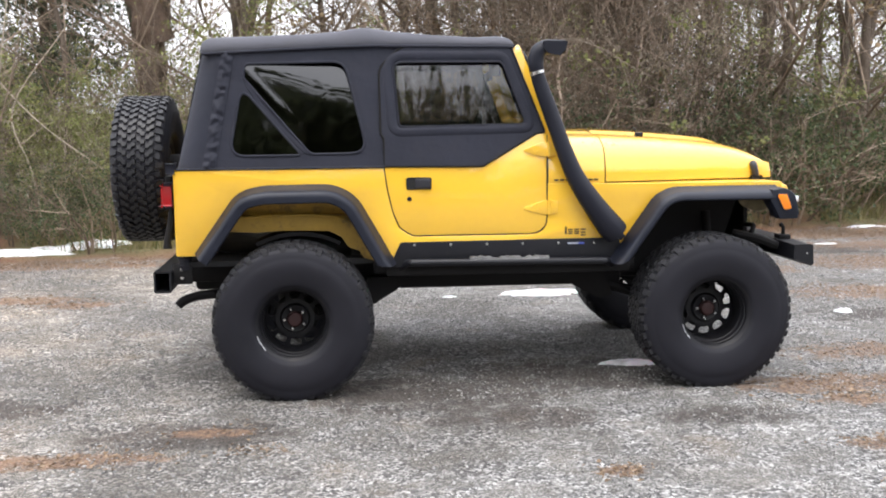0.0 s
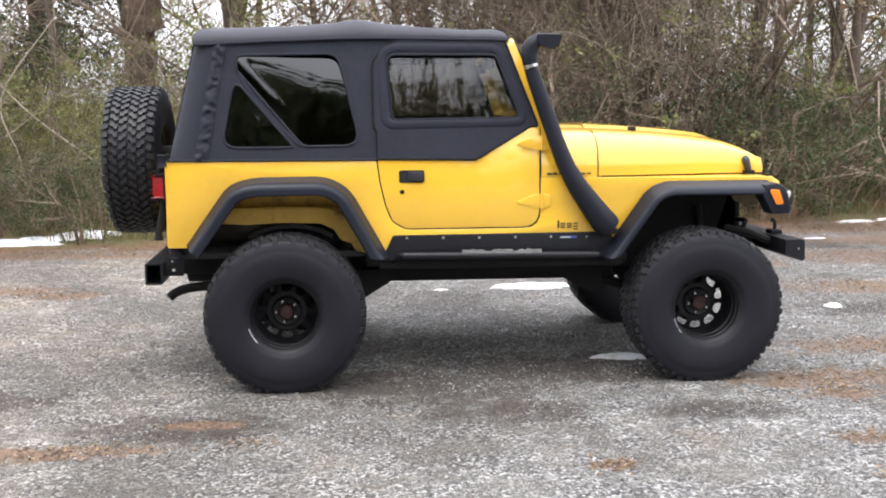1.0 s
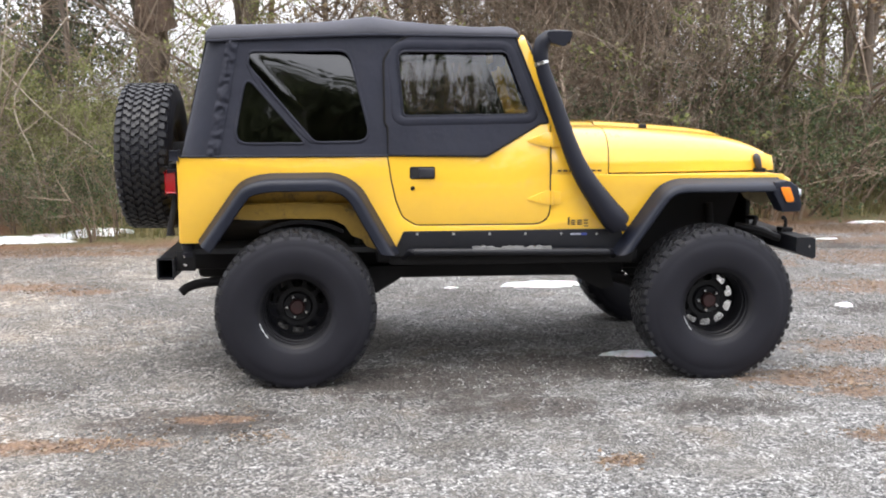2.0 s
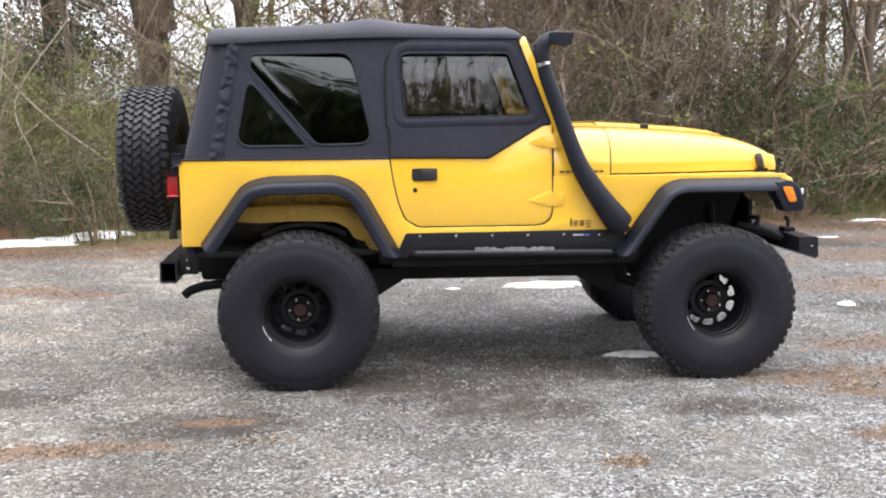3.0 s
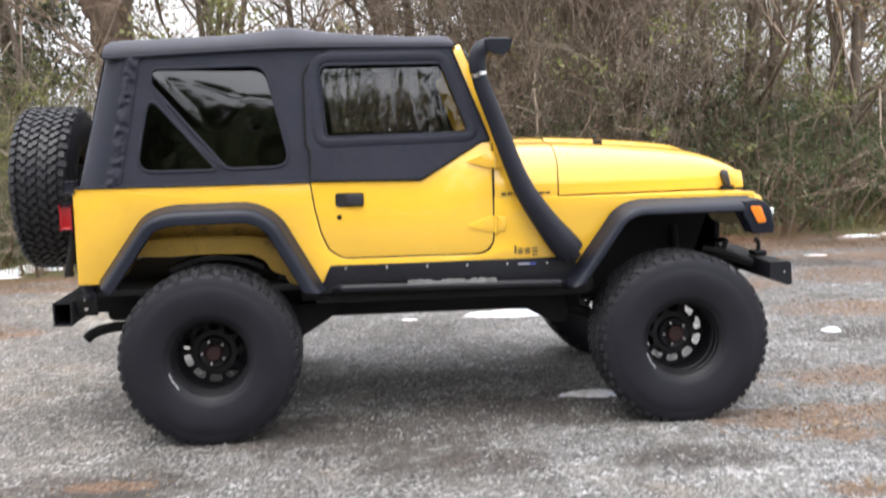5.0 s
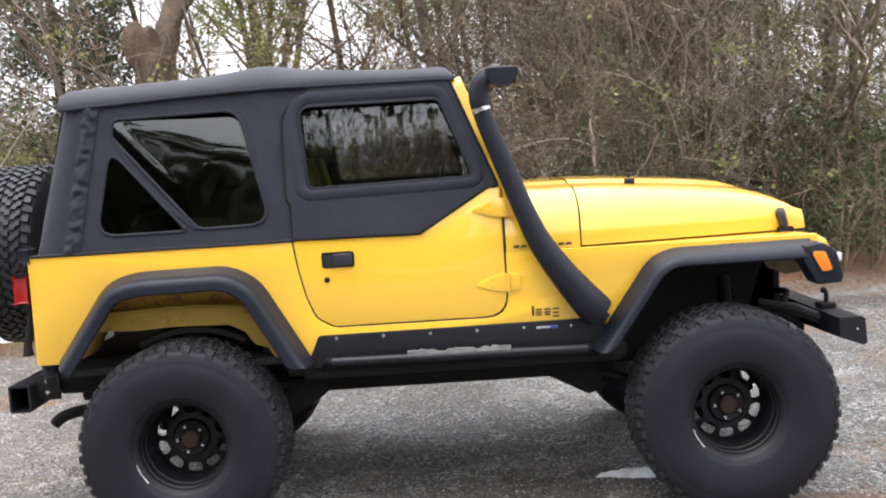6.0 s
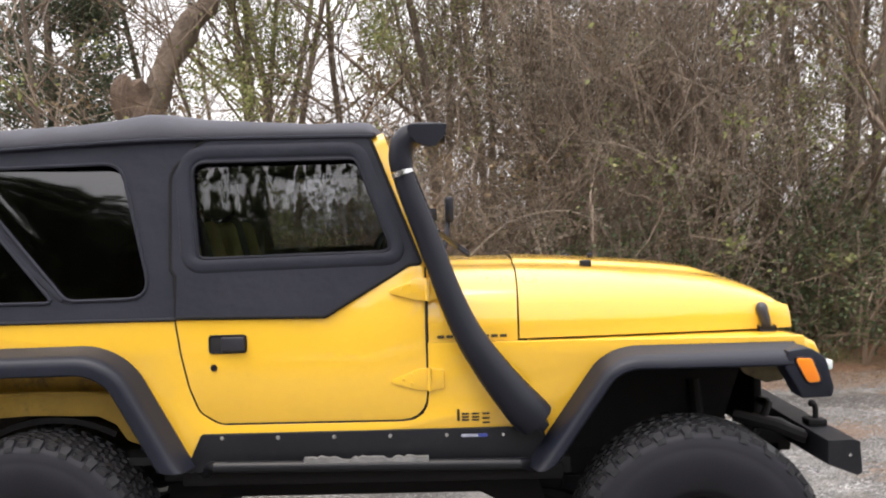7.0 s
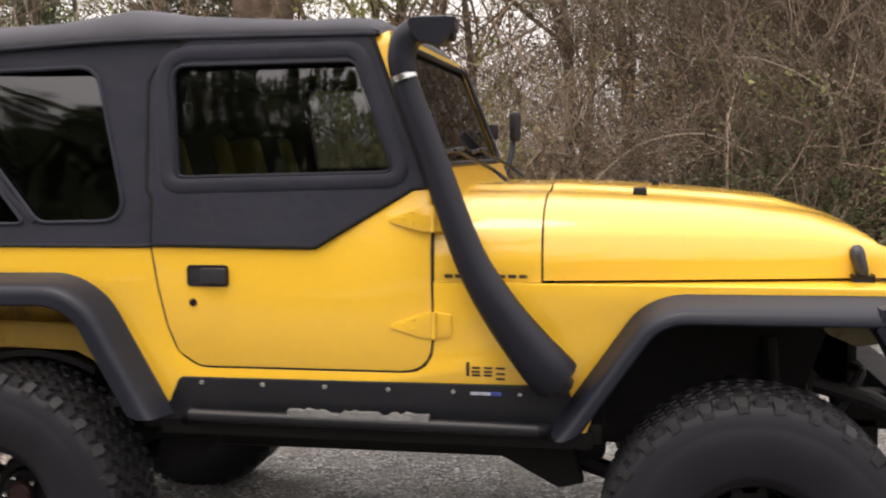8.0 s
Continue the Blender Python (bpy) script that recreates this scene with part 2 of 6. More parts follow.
# Drifts of rotted needles: centre and spread along both axes
DRIFTS = [(6.4, 5.55, 1.3, 0.30), (8.4, 5.95, 1.3, 0.30), (4.4, 5.2, 0.8, 0.22), (-3.0, 4.25, 1.2, 0.16), (-0.4, -1.43, 0.16, 0.05), (-2.5, 2.35, 0.4, 0.13), (-1.95, 2.1, 0.25, 0.1), (3.15, -0.92, 0.42, 0.13), (3.05, -1.25, 0.16, 0.08), (2.8, -1.95, 0.12, 0.05), (-1.1, -1.78, 0.36, 0.07),
          (1.5, -2.2, 0.08, 0.05), (4.7, 1.8, 0.45, 0.22), (5.6, 3.4, 0.5, 0.35), (4.2, 3.1, 0.35, 0.2), (-3.2, 1.2, 0.5, 0.15), (3.9, -0.2, 0.5, 0.15), (0.4, 3.6, 1.2, 0.3), (6.8, 4.6, 1.0, 0.3)]


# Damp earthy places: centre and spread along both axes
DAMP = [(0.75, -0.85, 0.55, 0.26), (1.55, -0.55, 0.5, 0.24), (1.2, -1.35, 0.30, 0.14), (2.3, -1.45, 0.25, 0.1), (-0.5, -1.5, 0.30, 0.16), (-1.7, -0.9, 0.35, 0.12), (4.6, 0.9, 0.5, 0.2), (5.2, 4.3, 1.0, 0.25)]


def ground_material():
    m, n, l, b = nodes_of("gravel_lot")
    v = coords(n)
    sep = n.new("ShaderNodeSeparateXYZ")
    l.new(v, sep.inputs[0])
    x, y = sep.outputs[0], sep.outputs[1]
    # gravel: cell colours at stone size, worn and damp patches at metre size
    vor = n.new("ShaderNodeTexVoronoi")
    vor.inputs["Scale"].default_value = 72
    l.new(v, vor.inputs["Vector"])
    vor2 = n.new("ShaderNodeTexVoronoi")
    vor2.inputs["Scale"].default_value = 150
    l.new(v, vor2.inputs["Vector"])
    cell = n.new("ShaderNodeSeparateColor")
    l.new(vor.outputs["Color"], cell.inputs[0])
    stone = ramp(n, l, cell.outputs[0], [(0.0, (0.018, 0.018, 0.019)), (0.42, (0.092, 0.091, 0.090)), (0.72, (0.235, 0.232, 0.225)), (1.0, (0.50, 0.495, 0.48))])
    cell2 = n.new("ShaderNodeSeparateColor")
    l.new(vor2.outputs["Color"], cell2.inputs[0])
    dust = ramp(n, l, cell2.outputs[1], [(0.0, (0.024, 0.023, 0.021)), (0.6, (0.125, 0.120, 0.111)), (1.0, (0.38, 0.37, 0.35))])
    col = mix(n, l, ramp(n, l, noise_node(n, l, v, 5, 6), [(0.40, grey(0)), (0.56, grey(1))]), dust, stone)
    pale = noise_node(n, l, v, 1.1, 6, 0.68)
    col = mix(n, l, ramp(n, l, pale, [(0.50, grey(0)), (0.66, grey(1.0))]), col, mix(n, l, 0.25, mix(n, l, 1.0, col, (1.3, 1.3, 1.28), "MULTIPLY"), (0.29, 0.28, 0.262)))
    patch = noise_node(n, l, v, 0.95, 8, 0.68)
    col = mix(n, l, ramp(n, l, patch, [(0.38, grey(0.85)), (0.54, grey(0))]), col, mix(n, l, 0.18, mix(n, l, 1.0, col, (0.55, 0.52, 0.48), "MULTIPLY"), (0.085, 0.074, 0.060)))
    earth = noise_node(n, l, v, 1.9, 7, 0.65)
    col = mix(n, l, ramp(n, l, earth, [(0.55, grey(0)), (0.70, grey(0.42))]), col, (0.175, 0.135, 0.092))
    mottle = noise_node(n, l, v, 6.5, 7, 0.7)
    col = mix(n, l, ramp(n, l, mottle, [(0.52, grey(0)), (0.63, grey(0.62))]), col, mix(n, l, 0.35, (0.062, 0.053, 0.043), col))
    col = mix(n, l, ramp(n, l, mottle, [(0.36, grey(0.35)), (0.46, grey(0))]), col, mix(n, l, 1.0, col, (1.7, 1.68, 1.64), "MULTIPLY"))
    # rusty drifts of rotted needles with ragged outlines
    rag = noise_node(n, l, v, 7.0, 7, 0.7)
    drift = 0.0
    for cx, cy, sx, sy in DRIFTS:
        ell = maths(n, l, "ADD", maths(n, l, "POWER", maths(n, l, "MULTIPLY", maths(n, l, "SUBTRACT", x, cx), 0.5 / sx), 2.0),
                    maths(n, l, "POWER", maths(n, l, "MULTIPLY", maths(n, l, "SUBTRACT", y, cy), 0.5 / sy), 2.0))
        drift = maths(n, l, "MAXIMUM", maths(n, l, "SUBTRACT", 1.0, ell), drift)
    spread = maths(n, l, "MULTIPLY", maths(n, l, "SUBTRACT", maths(n, l, "ADD", rag, maths(n, l, "MULTIPLY", drift, 0.34)), 0.62), 7.0, True)
    spread = maths(n, l, "MULTIPLY", spread, maths(n, l, "MULTIPLY", drift, 4.0, True))
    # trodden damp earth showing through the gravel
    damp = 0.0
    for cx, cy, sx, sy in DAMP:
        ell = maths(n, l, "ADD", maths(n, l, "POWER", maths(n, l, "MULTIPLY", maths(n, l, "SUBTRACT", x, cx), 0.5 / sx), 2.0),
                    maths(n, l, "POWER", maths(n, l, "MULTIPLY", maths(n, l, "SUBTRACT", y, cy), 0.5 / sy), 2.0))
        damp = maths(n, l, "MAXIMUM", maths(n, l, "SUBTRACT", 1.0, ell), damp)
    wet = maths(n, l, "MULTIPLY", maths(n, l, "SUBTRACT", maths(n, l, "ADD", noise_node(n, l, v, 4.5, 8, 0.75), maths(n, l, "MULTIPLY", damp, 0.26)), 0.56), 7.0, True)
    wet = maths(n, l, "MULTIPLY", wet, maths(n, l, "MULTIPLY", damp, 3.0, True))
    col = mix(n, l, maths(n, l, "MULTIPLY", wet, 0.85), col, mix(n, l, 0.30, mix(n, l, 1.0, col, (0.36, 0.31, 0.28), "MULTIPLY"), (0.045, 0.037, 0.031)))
    rust = ramp(n, l, noise_node(n, l, v, 45, 6, 0.7), [(0.34, (0.055, 0.033, 0.022)), (0.5, (0.155, 0.090, 0.054)), (0.66, (0.30, 0.19, 0.115))])
    col = mix(n, l, maths(n, l, "MULTIPLY", spread, 0.74), col, rust)
    lane = maths(n, l, "MULTIPLY", maths(n, l, "SUBTRACT", 0.9, x), 0.33, True)
    lane = maths(n, l, "MULTIPLY", lane, ramp(n, l, noise_node(n, l, v, 0.9, 5), [(0.35, grey(0.05)), (0.65, grey(0.30))]))
    col = mix(n, l, maths(n, l, "MULTIPLY", lane, 3.0, True), col, mix(n, l, 1.0, col, (1.36, 1.20, 1.02), "MULTIPLY"))
    # verge and wood floor beyond the edge
    wob = maths(n, l, "MULTIPLY", maths(n, l, "SUBTRACT", noise_node(n, l, v, 1.6, 5), 0.5), 1.1)
    off = maths(n, l, "SUBTRACT", maths(n, l, "SUBTRACT", y, EDGE_Y), maths(n, l, "MULTIPLY", maths(n, l, "SUBTRACT", x, EDGE_X), EDGE_SLOPE))
    off = maths(n, l, "ADD", off, wob)
    litter = ramp(n, l, noise_node(n, l, v, 40, 6, 0.7), [(0.3, (0.085, 0.040, 0.022)), (0.5, (0.185, 0.090, 0.049)), (0.7, (0.29, 0.165, 0.092))])
    turf = ramp(n, l, noise_node(n, l, v, 30, 6, 0.7), [(0.3, (0.07, 0.065, 0.028)), (0.55, (0.155, 0.14, 0.06)), (0.75, (0.26, 0.21, 0.12))])
    beyond = mix(n, l, ramp(n, l, noise_node(n, l, v, 0.5, 4), [(0.42, grey(0)), (0.55, grey(1))]), litter, turf)
    near_rim = mix(n, l, maths(n, l, "MULTIPLY", off, 2.0, True), litter, beyond)
    col = mix(n, l, maths(n, l, "MULTIPLY", maths(n, l, "ADD", off, 0.12), 4.0, True), col, near_rim)
    col = mix(n, l, 1.0, col, (0.985, 0.985, 0.99), "MULTIPLY")
    l.new(col, b.inputs["Base Color"])
    l.new(ramp(n, l, patch, [(0.3, grey(0.62)), (0.6, grey(0.9))]), b.inputs["Roughness"])
    h = maths(n, l, "ADD", maths(n, l, "MULTIPLY", vor.outputs["Distance"], -0.7), maths(n, l, "MULTIPLY", noise_node(n, l, v, 9, 5), 0.6))
    bump(n, l, b, h, 1.0, 0.014)
    return m


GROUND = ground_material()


# ---- mesh helpers ----
def thing(name, place, label, category, group="", kind=""):
    ob = new(name)
    ob.empty_display_size = 0.1
    ob.matrix_basis = Matrix.Translation(place)
    return tagged(ob, label, category, group, kind)


def finish(name, bm, material, smooth=35):
    bmesh.ops.recalc_face_normals(bm, faces=bm.faces)
    me = bpy.data.meshes.new(name)
    bm.to_mesh(me)
    bm.free()
    me.shade_smooth()
    me.set_sharp_from_angle(angle=radians(smooth))
    me.materials.append(material)
    return me


def part(name, bm, material, parent, label="", local=False, smooth=35):
    """Links a bmesh (world coordinates, or the parent's own with local) as one mesh object under a thing or a part."""
    me = bm if isinstance(bm, bpy.types.Mesh) else finish(name, bm, material, smooth)
    ob = new(name, me)
    ob.parent = parent
    if not local and parent.parent is None:
        ob.matrix_parent_inverse = parent.matrix_basis.inverted()
    return tagged(ob, label)


def join(*bms):
    out = bmesh.new()
    for b in bms:
        me = bpy.data.meshes.new("tmp")
        b.to_mesh(me)
        b.free()
        out.from_mesh(me)
        bpy.data.meshes.remove(me)
    return out


def moved(bm, m):
    bmesh.ops.transform(bm, matrix=m, verts=bm.verts)
    return bm


def box(x0, x1, y0, y1, z0, z1, bev=0.006, seg=2):
    bm = bmesh.new()
    bmesh.ops.create_cube(bm, size=1.0)
    for v in bm.verts:
        v.co = ((x0 + x1) / 2 + v.co.x * (x1 - x0), (y0 + y1) / 2 + v.co.y * (y1 - y0), (z0 + z1) / 2 + v.co.z * (z1 - z0))
    if bev:
        bmesh.ops.bevel(bm, geom=list(bm.edges), offset=bev, segments=seg, profile=0.5, affect="EDGES")
    return bm


def rounded(pts, n=5):
    """A closed 2D loop from (a, b, radius) corners."""
    out = []
    k = len(pts)
    for i in range(k):
        p = Vector(pts[i][:2])
        r = pts[i][2] if len(pts[i]) > 2 else 0
        if r <= 0:
            out.append(tuple(p))
            continue
        a, b = Vector(pts[i - 1][:2]) - p, Vector(pts[(i + 1) % k][:2]) - p
        ang = a.angle(b)
        d = min(r / math.tan(ang / 2), a.length * 0.49, b.length * 0.49)
        p0, p1 = p + a.normalized() * d, p + b.normalized() * d
        for j in range(n + 1):
            t = j / n
            q = p0 * (1 - t) ** 2 + p * 2 * t * (1 - t) + p1 * t * t
            out.append(tuple(q))
    return out


def plate(outer, holes, d0, d1, mapf, bev=0.004):
    """A solid sheet cut to a 2D loop with holes, from depth d0 to d1, put in place by mapf(a, b, depth)."""
    bm = bmesh.new()
    if holes:
        edges = []
        for loop in (outer, *holes):
            vs = [bm.verts.new((a, b, d1)) for a, b in loop]
            edges += [bm.edges.new((vs[i], vs[(i + 1) % len(vs)])) for i in range(len(vs))]
        bmesh.ops.triangle_fill(bm, use_beauty=True, use_dissolve=False, edges=edges)
        faces = list(bm.faces)
    else:
        faces = [bm.faces.new([bm.verts.new((a, b, d1)) for a, b in outer])]
    ext = bmesh.ops.extrude_face_region(bm, geom=faces, use_keep_orig=True)
    low = [g for g in ext["geom"] if isinstance(g, bmesh.types.BMVert)]
    for v in low:
        v.co.z = d0
    if bev and not holes:
        bm.normal_update()
        bmesh.ops.recalc_face_normals(bm, faces=bm.faces)
        top = [e for e in bm.edges if all(abs(v.co.z - d1) < 1e-6 for v in e.verts)]
        bmesh.ops.bevel(bm, geom=top, offset=bev, segments=2, profile=0.5, affect="EDGES", clamp_overlap=True)
    for v in bm.verts:
        v.co = mapf(v.co.x, v.co.y, v.co.z)
    return bm


def tube(points, radius, sides=10, closed=False, flat=None):
    """A swept tube. radius: one value or one for each point. flat: (axis vector, factor) squashes the section along that axis."""
    pts = [Vector(p) for p in points]
    k = len(pts)
    rad = list(radius) if isinstance(radius, (list, tuple)) else [radius] * k
    bm = bmesh.new()
    rings, up = [], None
    for i, p in enumerate(pts):
        a = pts[i - 1] if (i or closed) else p
        b = pts[(i + 1) % k] if (i < k - 1 or closed) else p
        t = (b - a).normalized()
        if up is None:
            up = t.orthogonal().normalized()
        up = (up - t * up.dot(t)).normalized()
        side = t.cross(up)
        ring = []
        for j in range(sides):
            w = 2 * math.pi * j / sides
            o = (up * math.cos(w) + side * math.sin(w)) * rad[i]
            if flat:
                ax = Vector(flat[0])
                o -= ax * o.dot(ax) * (1 - flat[1])
            ring.append(bm.verts.new(p + o))
        rings.append(ring)
    n = k if closed else k - 1
    for i in range(n):
        r0, r1 = rings[i], rings[(i + 1) % k]
        for j in range(sides):
            bm.faces.new((r0[j], r0[(j + 1) % sides], r1[(j + 1) % sides], r1[j]))
    if not closed:
        bm.faces.new(rings[0][::-1])
        bm.faces.new(rings[-1])
    return bm


def smooth_line(points, n=6):
    """Catmull-Rom through points of any size, for bent tubes."""
    p = [np.array(q, float) for q in points]
    p = [2 * p[0] - p[1]] + p + [2 * p[-1] - p[-2]]
    out = []
    for i in range(1, len(p) - 2):
        for j in range(n):
            t = j / n
            out.append(0.5 * (2 * p[i] + (p[i + 1] - p[i - 1]) * t + (2 * p[i - 1] - 5 * p[i] + 4 * p[i + 1] - p[i + 2]) * t * t
                              + (3 * p[i] - p[i - 1] - 3 * p[i + 1] + p[i + 2]) * t ** 3))
    out.append(p[-2])
    return [tuple(q) for q in out]


def lathe(profile, seg=48, a0=0.0, a1=2 * math.pi):
    """Turns (y, r) pairs about the y axis."""
    bm = bmesh.new()
    full = abs(a1 - a0 - 2 * math.pi) < 1e-6
    k = seg if full else seg + 1
    rings = []
    for i in range(k):
        a = a0 + (a1 - a0) * i / seg
        rings.append([bm.verts.new((r * math.cos(a), y, r * math.sin(a))) for y, r in profile])
    for i in range(seg):
        p, q = rings[i], rings[(i + 1) % k]
        for j in range(len(profile) - 1):
            bm.faces.new((p[j], p[j + 1], q[j + 1], q[j]))
    bmesh.ops.remove_doubles(bm, verts=bm.verts, dist=1e-5)
    return bm


def loft(sections, cap=True):
    """Skins a list of open point rows of equal length."""
    bm = bmesh.new()
    rows = [[bm.verts.new(p) for p in s] for s in sections]
    for a, b in zip(rows, rows[1:]):
        for i in range(len(a) - 1):
            bm.faces.new((a[i], a[i + 1], b[i + 1], b[i]))
    if cap:
        for r in (rows[0], rows[-1]):
            if len(r) > 2:
                bm.faces.new(r)
    return bm


def raw(name, verts, faces, material, smooth=False):
    me = bpy.data.meshes.new(name)
    me.from_pydata(verts, [], faces)
    if smooth:
        me.shade_smooth()
    me.materials.append(material)
    return me


# ---- ground: one sheet to the horizon ----
def build_ground():
    bm = bmesh.new()
    xs = [-400, -120, -40, -16] + [-10 + i * 0.5 for i in range(45)] + [16, 24, 60, 150, 400]
    ys = [-400, -120, -40, -16] + [-8 + i * 0.5 for i in range(57)] + [26, 40, 90, 200, 400]
    grid = [[bm.verts.new((x, y, LOT_Z + 0.012 * noise.noise((x * 0.6, y * 0.6, 0)) * (abs(y) > 1.6 or x < -1.5 or x > 3.6)
                           + (0.10 * min(max(y - edge_y(x) - 0.2, 0), 2) if -14 < x < 22 and y < 24 else 0))) for x in xs] for y in ys]
    for a, b in zip(grid, grid[1:]):
        for i in range(len(a) - 1):
            bm.faces.new((a[i], a[i + 1], b[i + 1], b[i]))
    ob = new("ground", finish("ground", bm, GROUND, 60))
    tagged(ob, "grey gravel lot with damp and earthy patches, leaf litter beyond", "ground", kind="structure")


def ground_z(x, y):
    return LOT_Z + 0.10 * min(max(y - edge_y(x) - 0.2, 0), 2)


build_ground()


# ---- winter wood ----
class Wood:
    """Gathers three-sided tapering twigs and small leaves into plain lists."""

    def __init__(self, seed):
        self.rng = random.Random(seed)
        self.v, self.f, self.lv, self.lf, self.tips = [], [], [], [], []

    def stick(self, pts, r0, r1, sides=3):
        b = len(self.v)
        k = len(pts)
        for i, p in enumerate(pts):
            r = r0 + (r1 - r0) * i / (k - 1)
            t = (pts[min(i + 1, k - 1)] - pts[max(i - 1, 0)]).normalized()
            u = t.orthogonal().normalized()
            w = t.cross(u)
            for j in range(sides):
                a = 2 * math.pi * j / sides
                self.v.append(tuple(p + (u * math.cos(a) + w * math.sin(a)) * r))
        for i in range(k - 1):
            for j in range(sides):
                q = (j + 1) % sides
                self.f.append((b + i * sides + j, b + i * sides + q, b + (i + 1) * sides + q, b + (i + 1) * sides + j))

    def branch(self, p, d, length, r, depth, wander=0.35, lift=0.1, kids=(3, 5), steps=4, spread=0.8, ratio=0.6, sides=3):
        g = self.rng
        pts = [p.copy()]
        for i in range(steps):
            d = (d + Vector((g.gauss(0, wander), g.gauss(0, wander), g.gauss(0, wander) + lift)) * 0.5).normalized()
            p = p + d * length / steps
            pts.append(p.copy())
        self.stick(pts, r, r * 0.45, sides)
        if depth <= 0:
            self.tips.append((pts[-1], d))
            self.tips.append((pts[len(pts) // 2], d))
            return
        for i in range(g.randint(*kids)):
            t = g.uniform(0.25, 1.0)
            q = pts[min(int(t * steps), steps - 1)].lerp(pts[min(int(t * steps) + 1, steps)], g.random())
            nd = (d + Vector((g.gauss(0, spread), g.gauss(0, spread), g.gauss(0, spread)))).normalized()
            self.branch(q, nd, length * ratio * g.uniform(0.7, 1.2), r * 0.5, depth - 1, wander, lift, kids, max(2, steps - 1), spread, ratio, 3)

    def leaf(self, p, size, flat=0.0, slim=1.0):
        g = self.rng
        a = Vector((g.gauss(0, 1), g.gauss(0, 1), g.gauss(0, 1) * (1 - flat))).normalized()
        b = a.cross(Vector((g.gauss(0, 1), g.gauss(0, 1), g.gauss(0, 1)))).normalized()
        c = a.cross(b) * size * 0.12
        k = len(self.lv)
        w = size * slim * g.uniform(0.3, 0.5)
        self.lv += [tuple(p), tuple(p + a * size * 0.5 + b * w + c), tuple(p + a * size), tuple(p + a * size * 0.5 - b * w + c)]
        self.lf.append((k, k + 1, k + 2, k + 3))


def make_shrub(seed, height, width, stems, leaves, leaf_size, name, leaf_mat, twig_mat, label, lean=0.25, depth=2, kids=(4, 6), droop=0.02):
    """A many-stemmed bush: arching stems, fine twigs, scattered leaves."""
    w = Wood(seed)
    g = w.rng
    for i in range(stems):
        a = g.uniform(0, 2 * math.pi)
        rr = g.random() ** 0.5 * width * 0.4
        base = Vector((math.cos(a) * rr, math.sin(a) * rr, -0.05))
        d = Vector((math.cos(a) * lean * g.uniform(0.2, 1.6), math.sin(a) * lean * g.uniform(0.2, 1.6), 1)).normalized()
        w.branch(base, d, height * g.uniform(0.55, 1.0), g.uniform(0.008, 0.021), depth, 0.30, droop, kids, 5, 0.75, 0.52, 4)
    clumps = [g.choice(w.tips)[0] for _ in range(max(1, leaves // 45))]
    for i in range(leaves):
        p, k = (g.choice(clumps), 0.11) if i % 5 else (g.choice(w.tips)[0], 0.07)
        w.leaf(p + Vector((g.gauss(0, k), g.gauss(0, k), g.gauss(0, k * 0.7))), leaf_size * g.uniform(0.5, 1.3))
    ob = thing(name, (0, 0, 0), label, "shrub")
    part("branchwork", raw("branchwork", w.v, w.f, twig_mat), None, ob, local=True)
    part("foliage", raw("foliage", w.lv, w.lf, leaf_mat), None, ob, local=True)
    return ob


def make_tree(seed, height, radius, leaves, leaf_size, name, bark, leaf_mat, label, lean=(0, 0), limbs=9, first=0.3, depth=3, kids=(3, 4), spread=0.6, category="tree"):
    """A tapered, slightly crooked trunk with limbs, twigs and sparse leaves."""
    w, t = Wood(seed), Wood(seed + 1)
    g = w.rng
    p, d = Vector((0, 0, -0.15)), Vector((lean[0], lean[1], 1)).normalized()
    pts = [p.copy()]
    n = 10
    for i in range(n):
        d = (d + Vector((g.gauss(0, 0.07) + lean[0] * 0.06, g.gauss(0, 0.07), 0.03))).normalized()
        p = p + d * height / n
        pts.append(p.copy())
    t.stick(pts, radius, radius * 0.22, 9)
    for i in range(limbs):
        s = first + (1 - first) * (i + g.random()) / limbs
        k = min(int(s * n), n - 1)
        q = pts[k].lerp(pts[k + 1], s * n - k)
        a = g.uniform(0, 2 * math.pi)
        nd = Vector((math.cos(a), math.sin(a), g.uniform(0.3, 1.2))).normalized()
        w.branch(q, nd, height * (0.42 - 0.25 * s) * g.uniform(0.8, 1.2), radius * (0.42 - 0.28 * s), depth, 0.28, 0.10, kids, 5, spread, 0.58, 4)
    clumps = [g.choice(w.tips)[0] for _ in range(max(1, leaves // 60))]
    for i in range(leaves):
        q, k = (g.choice(clumps), 0.16) if i % 6 else (g.choice(w.tips)[0], 0.1)
        w.leaf(q + Vector((g.gauss(0, k), g.gauss(0, k), g.gauss(0, k * 0.7))), leaf_size * g.uniform(0.5, 1.3))
    ob = thing(name, (0, 0, 0), label, category)
    part("trunk", raw("trunk", t.v, t.f, bark, True), None, ob, local=True)
    crown = raw("crown", w.v + w.lv, w.f + [tuple(i + len(w.v) for i in f) for f in w.lf], TWIG_RED)
    crown.materials.append(leaf_mat)
    idx = np.zeros(len(crown.polygons), dtype=np.int32)
    idx[len(w.f):] = 1
    crown.polygons.foreach_set("material_index", idx)
    part("crown", crown, None, ob, local=True)
    return ob


